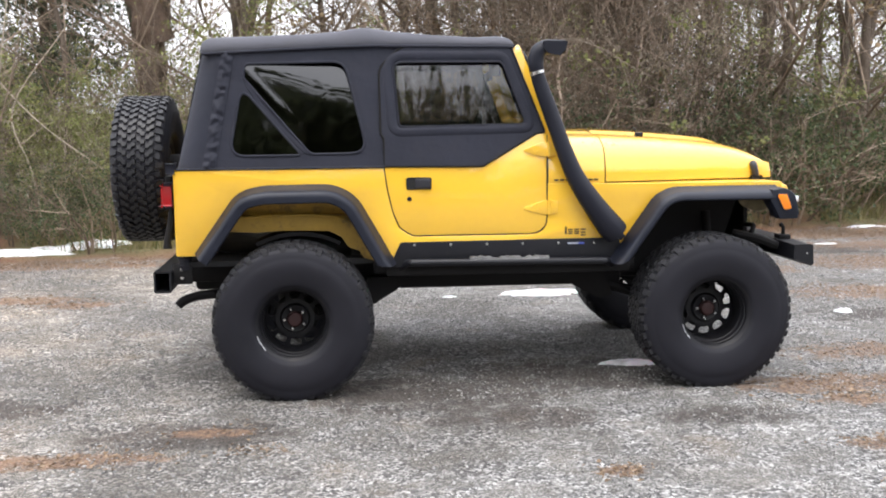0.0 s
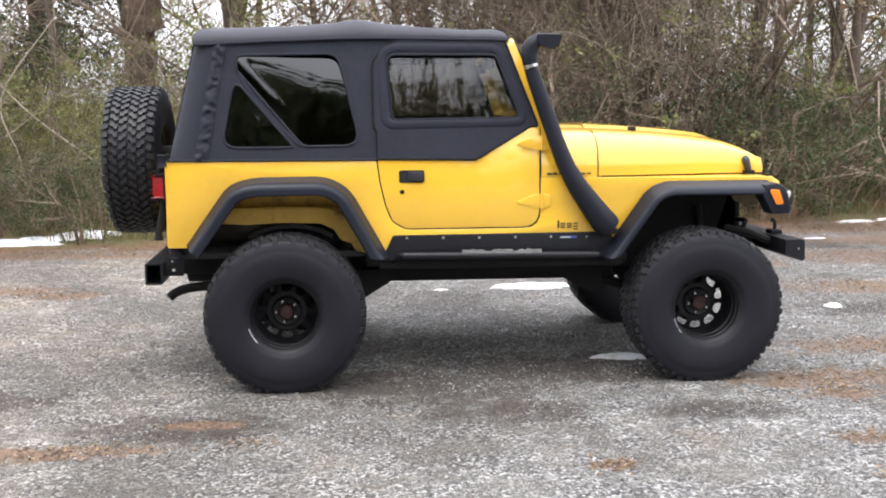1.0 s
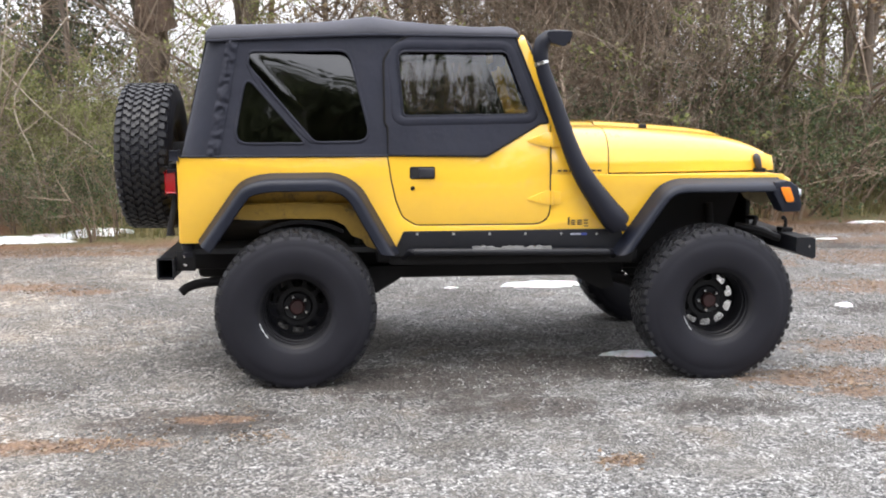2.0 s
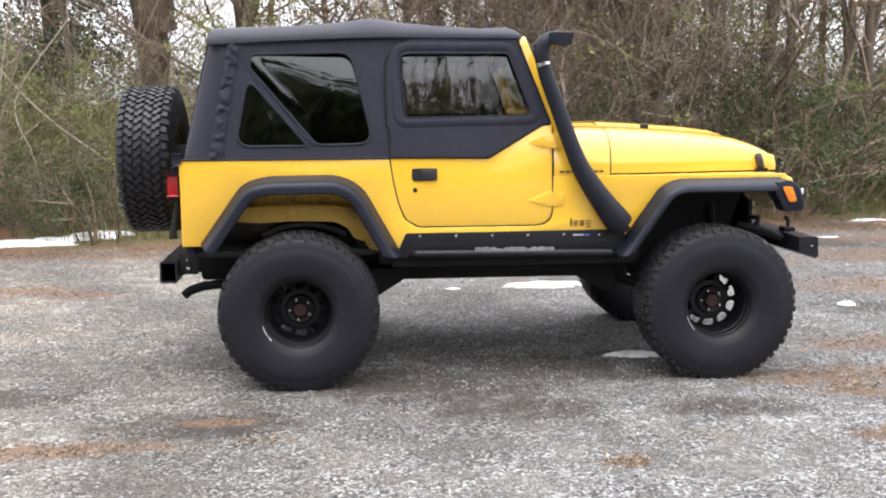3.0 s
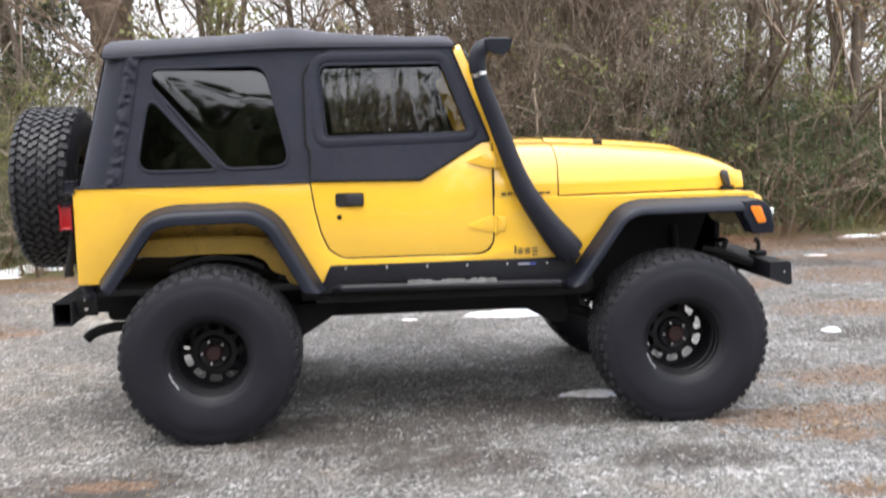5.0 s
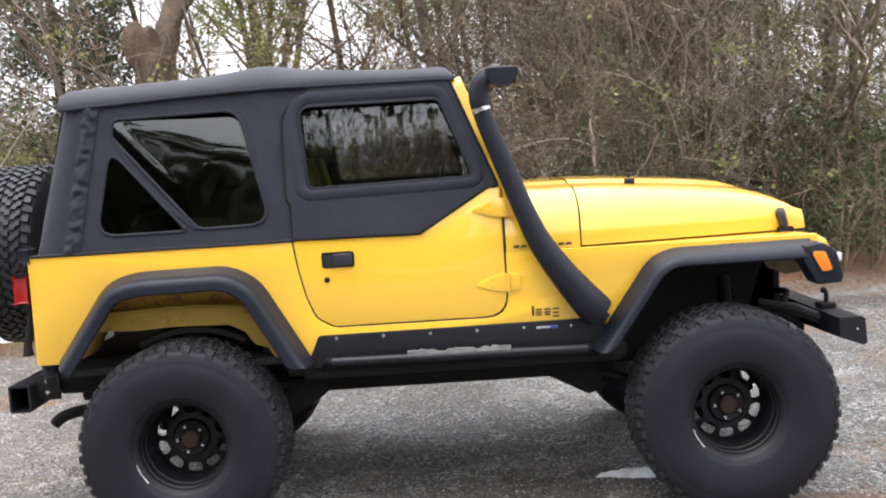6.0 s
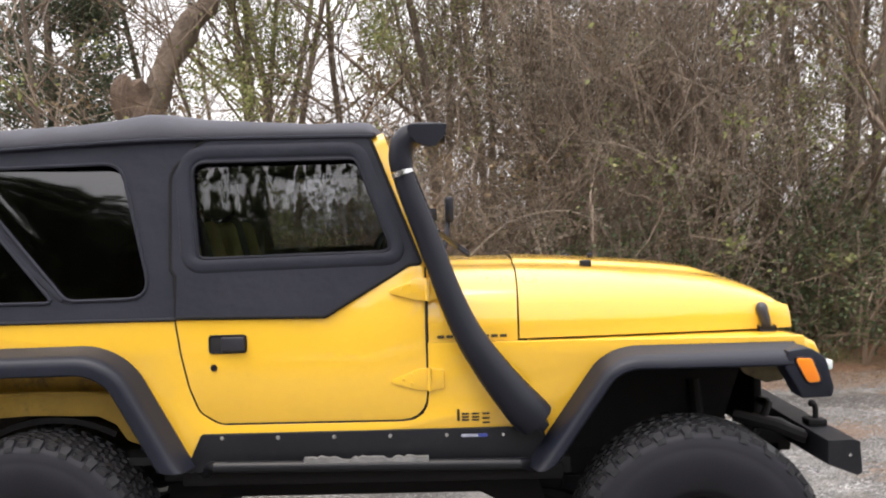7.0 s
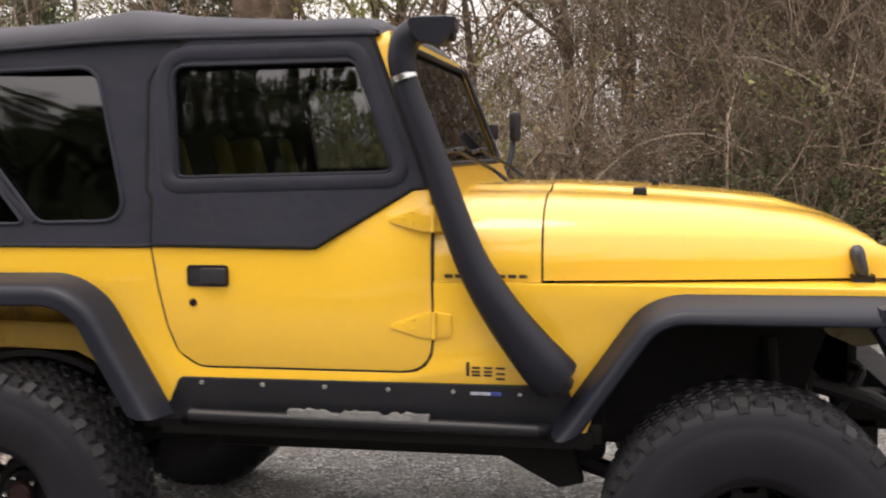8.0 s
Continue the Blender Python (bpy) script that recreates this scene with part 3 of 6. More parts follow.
def make_cedar(seed, height, width, sprays, label):
    """An evergreen: straight trunk, drooping boughs set with many small sprays, ragged outline."""
    w, t = Wood(seed), Wood(seed + 1)
    g = w.rng
    pts = [Vector((g.gauss(0, 0.03), g.gauss(0, 0.03), height * i / 8 - 0.1)) for i in range(9)]
    t.stick(pts, 0.13, 0.02, 8)
    boughs = 70
    for i in range(boughs):
        s = 0.12 + 0.86 * (i / boughs)
        a = g.uniform(0, 2 * math.pi)
        reach = width * 0.5 * (1 - s) ** 0.7 * g.uniform(0.55, 1.15) + 0.1
        base = Vector((0, 0, s * height))
        d = Vector((math.cos(a), math.sin(a), g.uniform(-0.1, 0.5))).normalized()
        w.branch(base, d, reach, 0.018 * (1.1 - s), 1, 0.25, 0.02, (6, 9), 5, 0.6, 0.5, 3)
    for i in range(sprays):
        q, dd = g.choice(w.tips)
        w.leaf(q + Vector((g.gauss(0, 0.13), g.gauss(0, 0.13), g.gauss(0, 0.13))), 0.07 * g.uniform(0.6, 1.5), 0.0, 0.55)
    ob = thing("cedar_tree", (0, 0, 0), label, "tree")
    part("trunk", raw("trunk", t.v, t.f, BARK, True), None, ob, local=True)
    crown = raw("crown", w.v + w.lv, w.f + [tuple(i + len(w.v) for i in f) for f in w.lf], TWIG_RED)
    crown.materials.append(CEDAR)
    idx = np.zeros(len(crown.polygons), dtype=np.int32)
    idx[len(w.f):] = 1
    crown.polygons.foreach_set("material_index", idx)
    part("crown", crown, None, ob, local=True)
    return ob


def place(ob, x, y, rz=0.0, s=1.0, sz=None, group="", first=False):
    m = pose(x, y, ground_z(x, y), 0, 0, rz) @ Matrix.Diagonal((s, s, sz or s, 1))
    if first:
        ob.matrix_basis = m
        return tagged(ob, group=group)
    return tagged(copy_thing(ob, m), group=group)


def build_wood():
    g = random.Random(11)
    brown = [make_shrub(100 + i, 3.3, 2.2, 26, 500, 0.05, "thicket_shrub", LEAF_DEAD, TWIG_RED,
                        "tangled leafless brown thicket shrub at the wood's edge") for i in range(3)]
    olive = [make_shrub(120 + i, 2.9, 2.2, 17, 5200, 0.055, "vine_shrub", LEAF_OLIVE, TWIG,
                        "tangled shrub with olive winter leaves at the wood's edge", 0.35) for i in range(2)]
    green = [make_shrub(140 + i, 1.3, 1.8, 24, 5000, 0.036, "low_green_shrub", LEAF_GREEN, TWIG_RED,
                        "low leafy green shrub on the verge", 0.5, 2, (3, 4)) for i in range(2)]
    bare = [make_tree(160 + i, 9.0, 0.060, 160, 0.06, "bare_tree", BARK, LEAF_OLIVE, "slim leafless tree with thin grey-brown branches",
                      (g.gauss(0, 0.1), 0), 13, 0.12, 3, (3, 4)) for i in range(3)]
    leafy = [make_tree(180 + i, 7.0, 0.08, 22000, 0.052, "half_leafed_tree", BARK, LEAF_OLIVE, "small tree still holding yellow-green leaves",
                       (0.08, 0), 12, 0.2, 3, (3, 4)) for i in range(1)]
    cedars = [make_cedar(200, 7.0, 3.6, 38000, "dark green cedar with ragged boughs")]
    hedge = [make_shrub(220, 4.6, 3.0, 10, 1700, 0.34, "dense_shrub", HEDGE, TWIG_RED, "unseen dense shrub across the lot, added to darken window reflections", 0.3, 2, (3, 4))]
    stout = [make_tree(240 + i, 14.0, 0.17, 60, 0.07, "tall_bare_tree", BARK, LEAF_DEAD, "tall leafless tree across the lot", (g.gauss(0, 0.05), 0), 11, 0.3, 2, (3, 5)) for i in range(2)]
    dense = [make_shrub(260 + i, 3.6, 2.4, 13, 9000, 0.036, "brown_shrub", LEAF_BROWN, TWIG_RED, "tall dense tangle of withered brown vines", 0.3) for i in range(2)]
    saplings = [make_tree(280 + i, 6.2, 0.052, 250, 0.05, "sapling", BARK, LEAF_DEAD, "crooked leafless sapling with dark spreading limbs",
                          (g.gauss(0, 0.16), 0), 13, 0.10, 2, (4, 6), 0.75) for i in range(3)]
    pools = {"p": saplings, "d": dense, "s": stout, "h": hedge, "b": brown, "o": olive, "g": green, "t": bare, "l": leafy, "c": cedars}
    used = set()

    def put(kind, x, y, s=1.0, sz=None, pick=None):
        pool = pools[kind]
        ob = pool[pick if pick is not None else g.randrange(len(pool))]
        group = {"p": "saplings", "d": "brown shrubs", "s": "tall bare trees", "h": "dense shrubs", "b": "thicket shrubs", "o": "vine shrubs", "g": "low green shrubs", "t": "bare trees", "l": "half-leafed trees", "c": "cedars"}[kind]
        first = ob.name not in used
        used.add(ob.name)
        place(ob, x, y, g.uniform(0, 360), s, sz, group, first)

    # four rows of thicket behind the verge, thinning upwards
    for off, step, x0, x1 in ((1.5, 1.25, -6.5, 12.5), (2.7, 1.35, -7.5, 13.0), (4.2, 1.5, -9.0, 14.0), (6.4, 1.9, -11.0, 16.0)):
        x = x0 + g.random()
        while x < x1:
            y = edge_y(x) + off + g.gauss(0, 0.35) + (0.5 if x > 4.6 else 0)
            if (off > 6 and not (x < 1.8 or 3.2 < x < 4.4)) or 6.75 < x < 7.9:
                x += step
                continue
            left = x < -1.0
            kind = g.choice("ooob" if left else "bbdo" if x < 4.6 else "bbbo")
            put(kind, x, y, g.uniform(0.75, 1.05) * (0.85 if off < 2 else 1.0 + 0.06 * off) * (0.74 if -4.7 < x < -2.2 and off > 2 else 1.12 if x < -2.2 and off > 2 else 1.0 if off < 2 or x < -2.2 or 3.2 < x < 4.4 else (0.90 if off < 3 else 0.75) if x < 2.6 else 0.80 if off < 3 else 0.50), None)
            x += step * g.uniform(0.75, 1.25)
    for x in (2.9, 6.0, 6.35, 6.7, 8.8, 9.6, -4.6, -3.4, -2.6):
        put("g", x, edge_y(x) + g.uniform(0.8, 1.3), g.uniform(0.7, 1.25) * (0.7 if x < 0 else 1.0))
    # a tall brown tangle stands higher along the middle of the edge
    for i in range(4):
        x = 3.45 + 0.8 * (i + 0.8 * g.random()) / 4
        put("b", x, edge_y(x) + g.uniform(2.6, 3.8), g.uniform(0.9, 1.05), g.uniform(1.5, 1.9), 1 if i % 2 else None)
    for i in range(5):
        x = 3.4 + 0.9 * (i + 0.8 * g.random()) / 5
        put("d", x, edge_y(x) + g.uniform(3.2, 4.6), g.uniform(0.85, 1.0), g.uniform(1.35, 1.75), i % 2)
    for i in range(5):
        x = 3.2 + 1.4 * (i + 0.6 * g.random()) / 5
        put("d", x, edge_y(x) + g.uniform(1.9, 2.6), g.uniform(0.85, 1.0), g.uniform(0.85, 1.0), i % 2)
    for i in range(5):
        x = 6.6 + 7.0 * (i + 0.8 * g.random()) / 5
        put("b" if i % 3 else "o", x, edge_y(x) + g.uniform(2.8, 5.5), g.uniform(0.7, 0.9), g.uniform(0.65, 0.85))
    for x, off, k in ((2.7, 1.7, 1.2), (3.5, 1.6, 1.5), (4.4, 1.9, 1.6), (5.3, 2.3, 1.5)):
        put("g", x, edge_y(x) + off, 0.62 * k)
    for x, y, k in ((8.45, 10.7, 0.5), (6.25, 8.7, 0.45)):
        put("s", x, y, k)
    # crooked saplings among the shrubs
    for x, y, k in ((2.05, 9.6, 1.25), (2.4, 9.9, 1.3), (6.05, 7.6, 1.2), (6.2, 7.75, 1.3), (6.35, 7.6, 1.1), (7.55, 7.8, 1.3), (7.7, 7.95, 1.2), (7.62, 8.1, 1.1), (1.3, 9.4, 1.2), (-1.1, 8.7, 1.1), (-3.4, 7.6, 0.8), (5.7, 9.3, 1.1)):
        put("p", x, y, k)
    for i in range(9):
        x = -8 + 20 * (i + g.random()) / 9
        put("p", x, edge_y(x) + g.uniform(2.2, 7.0), g.uniform(0.65, 1.2))
    for x, y, k in ((-3.6, 8.8, 1.0), (-5.2, 9.0, 1.1), (4.9, 8.0, 1.35), (8.6, 9.6, 1.1), (9.5, 9.9, 1.1), (9.0, 10.6, 1.2)):
        put("o", x, y, k)
    # slim trees inside the wood
    for i in range(12):
        x = -9 + 22 * (i + g.random()) / 12
        put("t", x, edge_y(x) + g.uniform(2.5, 9), g.uniform(0.8, 1.25))
    for x, off, s in ((-1.3, 8.0, 1.0), (-2.2, 9.0, 1.1), (8.6, 3.6, 0.8), (9.3, 4.6, 0.9), (10.2, 4.0, 0.9), (9.8, 6.0, 1.0)):
        put("t", x, edge_y(x) + off, s)
    for x, off, s in ((0.2, 4.6, 0.90), (1.2, 8.0, 1.1), (8.3, 5.0, 0.9), (12.0, 6.0, 1.0)):
        put("l", x, edge_y(x) + off, s)
    for x, off, s in ((-4.5, 6.4, 1.0), (-7.3, 7.0, 0.85)):
        put("c", x, edge_y(x) + off, s)
    # the wood goes on behind; unseen trees across the lot feed window reflections
    for i in range(8):
        x = -16 + 40 * (i + g.random()) / 8
        put("t", x, 20 + g.uniform(0, 5), g.uniform(1.0, 1.4))
    for i in range(18):
        x = -11 + 20 * (i + g.random()) / 18
        put("s", x, -13 - g.uniform(0, 6), g.uniform(0.8, 1.15))
    # two unseen cedars added to darken the door window's reflection
    for x, y, k in ((-4.2, -12.0, 1.2), (-6.4, -12.8, 1.3)):
        put("c", x, y, k)
    # unseen shrub rows added to darken what the windows mirror
    for i in range(12):
        x = -14 + 14.2 * (i + g.random()) / 12
        put("h", x, -13.5 - g.uniform(0, 3), g.uniform(1.0, 1.3))
    for i in range(26):
        x = -18 + 40 * (i + g.random()) / 26
        put("h", x, -19 - g.uniform(0, 5), g.uniform(0.9, 1.3))
    for kind, pool in pools.items():
        for i, ob in enumerate(pool):
            if ob.name not in used:
                put(kind, 9 + i, 15 + i, 1.0, None, i)


def build_big_tree():
    """The stout leaning tree with a broken stub at its fork."""
    w = Wood(301)
    g = w.rng
    ob = thing("leaning_tree", (-2.45, 8.3, ground_z(-2.45, 8.3)), "stout leaning tree with reddish ivy-scarred bark and a broken limb stub", "tree")
    low = [(-2.5, 8.3, 0.0), (-2.47, 8.3, 1.0), (-2.42, 8.3, 2.0), (-2.3, 8.3, 2.9)]
    trunk = tube(smooth_line(low + [(-2.18, 8.32, 3.4), (-1.93, 8.35, 4.0), (-1.55, 8.4, 4.55), (-1.3, 8.4, 5.4), (-1.2, 8.5, 7.5)], 7),
                 [0.205 - 0.0016 * i for i in range(57)], 18)
    for v in trunk.verts:
        k = noise.noise(v.co * 3.0) * 0.06 + noise.noise(Vector((v.co.x * 14, v.co.y * 14, v.co.z * 4))) * 0.025
        v.co += Vector((k, k, 0))
    part("trunk", trunk, BARK_RED, ob)
    stub = tube(smooth_line([(-2.28, 8.20, 2.5), (-2.40, 8.12, 3.0), (-2.50, 8.05, 3.3), (-2.58, 8.02, 3.52)], 5), [0.24, 0.24, 0.24, 0.24, 0.235, 0.23, 0.23, 0.225, 0.22, 0.22, 0.215, 0.21, 0.19, 0.16, 0.12, 0.06], 16)
    for v in stub.verts:
        k = noise.noise(v.co * 5.0) * 0.07 + noise.noise(Vector((v.co.x * 18, v.co.y * 18, v.co.z * 5))) * 0.04
        v.co += Vector((k, 0, 1.6 * k * max(0.3, (v.co.z - 3.0) * 3)))
    part("limb_stub", stub, BARK_STUB, ob, "broken reddish limb stub")
    base = Vector((-1.55, 8.4, 4.6))
    for i in range(7):
        a = g.uniform(0, 2 * math.pi)
        w.branch(base + Vector((0.05, 0, i * 0.35)), Vector((math.cos(a), math.sin(a), g.uniform(0.3, 1.0))).normalized(), 2.4, 0.06, 3, 0.3, 0.08, (3, 4), 5, 0.6, 0.6, 5)
    part("crown", raw("crown", w.v, w.f, TWIG), None, ob)


def bent_canes():
    """Pale dead canes that lean out of the thicket."""
    lines = [[(-5.0, 5.9, 3.3), (-4.1, 5.9, 2.4), (-3.3, 5.8, 1.5), (-2.5, 5.6, 0.9)],
             [(-3.9, 5.7, 0.2), (-3.75, 5.7, 1.2), (-3.6, 5.8, 2.3), (-3.45, 5.8, 3.2)],
             [(-3.2, 5.6, 0.15), (-3.3, 5.6, 0.9), (-3.5, 5.7, 1.6), (-2.9, 5.8, 2.5)],
             [(4.2, 7.0, 0.4), (4.15, 7.0, 1.3), (3.95, 7.0, 2.1), (3.6, 7.0, 2.6)],
             [(1.6, 6.6, 1.2), (2.1, 6.6, 1.6), (2.7, 6.6, 1.7), (3.2, 6.6, 1.5)]]
    for pts in lines:
        ob = thing("dead_cane", pts[0], "pale dead cane leaning in the thicket", "branch", "dead canes")
        part("stem", tube(smooth_line(pts, 5), [0.014 - 0.0005 * i for i in range(16)], 5), surface_cane, ob)


surface_cane = surface("pale_cane", (0.28, 0.23, 0.17), (0.42, 0.36, 0.28), (0.7, 0.85), big=6, fine=50, relief=0.3)
build_wood()
build_big_tree()
bent_canes()


# ---- the off-road vehicle: rear axle over x = 0, nose towards +x ----
WHEELBASE, HUB_Z, BELT = 2.372, 0.410, 1.260


def half_width(z):
    """Body side: upright below the belt line, leaning in above it."""
    return 0.76 if z <= BELT else 0.757 - (z - BELT) * 0.135


def side(s):
    return lambda x, z, d: (x, s * (half_width(z) + d), z)


def wheel_parts(flat):
    """Meshes of one wheel about its own axis (y), outer face towards -y."""
    prof = [(-0.112, 0.196), (-0.136, 0.206), (-0.150, 0.225), (-0.153, 0.232), (-0.159, 0.26), (-0.166, 0.30), (-0.1665, 0.33), (-0.163, 0.36), (-0.160, 0.366), (-0.158, 0.378),
            (-0.152, 0.402), (-0.142, 0.420), (-0.125, 0.430), (-0.07, 0.4335)]
    prof = prof + [(0, 0.434)] + [(-y, r) for y, r in reversed(prof)]
    body = lathe(prof, 72)
    n = 54
    pitch = 2 * math.pi / n

    def top_r(y):
        return 0.4455 - max(0, abs(y) - 0.105) * 0.16 - max(0, abs(y) - 0.14) * 0.9

    def block(poly):
        """One tread block at angle 0, standing on the carcass."""
        bm = bmesh.new()
        cy = sum(p[1] for p in poly) / len(poly)
        ca = sum(p[0] for p in poly) / len(poly)
        lo, hi = [], []
        for a, y in poly:
            ang = a * pitch
            r = top_r(y) - 0.017
            lo.append(bm.verts.new((r * math.cos(ang), y, r * math.sin(ang))))
            ang2, y2, r2 = (ca + (a - ca) * 0.84) * pitch, cy + (y - cy) * 0.82, top_r(y)
            hi.append(bm.verts.new((r2 * math.cos(ang2), y2, r2 * math.sin(ang2))))
        bm.faces.new(hi)
        for i in range(len(poly)):
            j = (i + 1) % len(poly)
            bm.faces.new((lo[i], lo[j], hi[j], hi[i]))
        return finish("tread_block", bm, TREAD, 30)

    blocks = []
    for sgn, ph in ((-1, 0.0), (1, 0.5)):
        for long in (0.012, 0.0):
            blocks.append((block([(0.05, sgn * (0.152 - long)), (0.70, sgn * (0.152 - long)), (0.84, sgn * 0.128), (0.66, sgn * 0.106), (0.10, sgn * 0.106), (0.0, sgn * 0.13)]), ph, 2, long > 0))
    # four ribs of interlocking stepped blocks
    for k, cy in enumerate((-0.077, -0.026, 0.026, 0.077)):
        m = 1 if k % 2 else -1
        step = [(0.0, -0.027), (0.50, -0.027), (0.66, -0.003), (1.0, 0.001), (1.0, 0.027), (0.48, 0.027), (0.32, 0.003), (0.0, -0.001)]
        blocks.append((block([(a, cy + m * y) for a, y in step]), (0.0, 0.62, 0.27, 0.80)[k], 1, 0))
    tyre = body
    if flat:
        for v in tyre.verts:
            if v.co.z < -0.37:
                over = min(1.0, (-0.37 - v.co.z) / 0.06)
                v.co.y *= 1 + 0.06 * over
            v.co.z = max(v.co.z, LOT_Z - HUB_Z + 0.001)
    rim = join(lathe([(-0.112, 0.186), (-0.120, 0.191), (-0.126, 0.196), (-0.134, 0.203), (-0.136, 0.210), (-0.131, 0.214), (-0.126, 0.210), (-0.118, 0.200), (-0.104, 0.197)], 64),
               lathe([(-0.112, 0.186), (-0.092, 0.185), (-0.086, 0.180), (-0.050, 0.179), (-0.044, 0.174), (0.0, 0.173), (0.05, 0.173), (0.11, 0.175), (0.125, 0.205), (0.128, 0.213)], 64),
               lathe([(-0.088, 0.182), (-0.092, 0.180), (-0.097, 0.184)], 64))

    inward = Matrix.Translation((0, 0.095, 0))

    def hole(i):
        """A D-shaped opening: arched towards the hub, flat towards the rim."""
        a = 2 * math.pi * i / 10 - math.pi / 2
        pts = [(0.157, -0.20, 0.008), (0.161, 0.0, 0.05), (0.157, 0.20, 0.008), (0.132, 0.235, 0.014), (0.110, 0.13, 0.012), (0.110, -0.13, 0.012), (0.132, -0.235, 0.014)]
        return rounded([(r * math.cos(a + w), r * math.sin(a + w), c) for r, w, c in pts], 3)

    ring = [(0.173 * math.cos(2 * math.pi * i / 56), 0.173 * math.sin(2 * math.pi * i / 56)) for i in range(56)]
    disc = plate(ring, [hole(i) for i in range(10)], 0.0, 0.007, lambda x, z, d: (x, 0.100 - (0.024 + d + 0.012 * min(1, max(0, (math.hypot(x, z) - 0.1) / 0.05) * -1 + 1)), z))
    hub = moved(lathe([(-0.026, 0.0), (-0.026, 0.086), (-0.046, 0.083), (-0.055, 0.078), (-0.057, 0.074), (-0.055, 0.070), (-0.054, 0.0)], 40), inward)
    cap = moved(lathe([(-0.050, 0.044), (-0.082, 0.042), (-0.090, 0.034), (-0.092, 0.0)], 24), inward)
    nut = moved(lathe([(-0.050, 0.0105), (-0.068, 0.0105), (-0.076, 0.008), (-0.073, 0.005), (-0.073, 0.0)], 8), inward)
    drum = lathe([(0.086, 0.0), (0.086, 0.086), (0.098, 0.090), (0.102, 0.128), (0.118, 0.130), (0.122, 0.08), (0.16, 0.06), (0.16, 0.0)], 40)
    weight = lathe([(-0.1375, 0.203), (-0.1392, 0.2055), (-0.1375, 0.208)], 8, radians(196), radians(222))
    return {"tyre": finish("tyre", tyre, RUBBER, 40), "rim": finish("rim", rim, RIM), "disc": finish("disc", disc, RIM), "hub": finish("hub", hub, RIM),
            "cap": finish("cap", cap, RUST), "nut": finish("nut", nut, CHROME), "drum": finish("wheel", drum, CHASSIS), "weight": finish("weight", weight, CHROME), "blocks": blocks, "pitch": pitch, "count": n}


def add_wheel(car, meshes, m, name, label, weight=False):
    w = part(name, meshes["drum"], None, car, label)
    w.matrix_basis = m
    part("tyre", meshes["tyre"], None, w, "chunky black all-terrain tyre", True)
    part("rim", meshes["rim"], None, w, "black steel rim", True)
    part("wheel_disc", meshes["disc"], None, w, "black steel disc with ten openings", True)
    part("hub", meshes["hub"], None, w, "", True)
    part("centre_cap", meshes["cap"], None, w, "rusty red centre cap", True)
    for i in range(5):
        a = radians(112 + 72 * i)
        nut = part("lug_nut", meshes["nut"], None, w, "bright lug nut", True)
        nut.location = (0.0585 * math.cos(a), 0, 0.0585 * math.sin(a))
    for mesh, phase, every, start in meshes["blocks"]:
        for i in range(int(start), meshes["count"], every):
            ob = part("tread_block", mesh, None, w, "", True)
            ob.rotation_euler = (0, -(i + phase) * meshes["pitch"], 0)
    if weight:
        part("wheel_weight", meshes["weight"], None, w, "pale scuff on the rim's lip", True)
    return w


def sweep_flare(path, s, y_in=0.757, drop=0.082, reach=0.118, floor=0.0):
    """A wide fender flare along a line in the side plane: a shoulder sloping out, a rounded edge, an upright lip."""
    pts = [Vector(p) for p in path]
    bm = bmesh.new()
    sec = [(0.000, 0.012), (0.010, 0.018), (0.030, 0.010), (0.6 * reach, -0.004), (0.86 * reach, -0.014), (0.96 * reach, -0.026), (reach, -0.046), (reach, -drop), (reach - 0.008, -drop - 0.006),
           (reach - 0.020, -drop), (reach - 0.024, -0.055), (0.7 * reach, -0.034), (0.0, -0.022)]
    rows = []
    for i, p in enumerate(pts):
        t = (pts[min(i + 1, len(pts) - 1)] - pts[max(i - 1, 0)]).normalized()
        nrm = Vector((-t.y, t.x))
        rows.append([bm.verts.new((p.x + nrm.x * h, s * (y_in + o), max(p.y + nrm.y * h, floor))) for o, h in sec])
    for a, b in zip(rows, rows[1:]):
        for i in range(len(sec)):
            j = (i + 1) % len(sec)
            bm.faces.new((a[i], a[j], b[j], b[i]))
    bm.faces.new(rows[0])
    bm.faces.new(rows[-1])
    return bm


def beside(path, h):
    """The line at distance h to the left of a line."""
    out = []
    for i, p in enumerate(path):
        t = (Vector(path[min(i + 1, len(path) - 1)]) - Vector(path[max(i - 1, 0)])).normalized()
        out.append((p[0] - t.y * h, p[1] + t.x * h))
    return out


def soft_path(pts, n=6):
    """An open line with rounded corners: (x, z, radius)."""
    out = []
    for i, p in enumerate(pts):
        v = Vector(p[:2])
        if i in (0, len(pts) - 1):
            out.append(tuple(v))
            continue
        a, b = Vector(pts[i - 1][:2]) - v, Vector(pts[i + 1][:2]) - v
        d = min(p[2], a.length * 0.48, b.length * 0.48)
        p0, p1 = v + a.normalized() * d, v + b.normalized() * d
        for j in range(n + 1):
            t = j / n
            out.append(tuple(p0 * (1 - t) ** 2 + v * 2 * t * (1 - t) + p1 * t * t))
    dense = []
    for a, b in zip(out, out[1:]):
        k = max(1, int((Vector(b) - Vector(a)).length / 0.06))
        dense += [tuple(Vector(a).lerp(Vector(b), j / k)) for j in range(k)]
    return dense + [out[-1]]


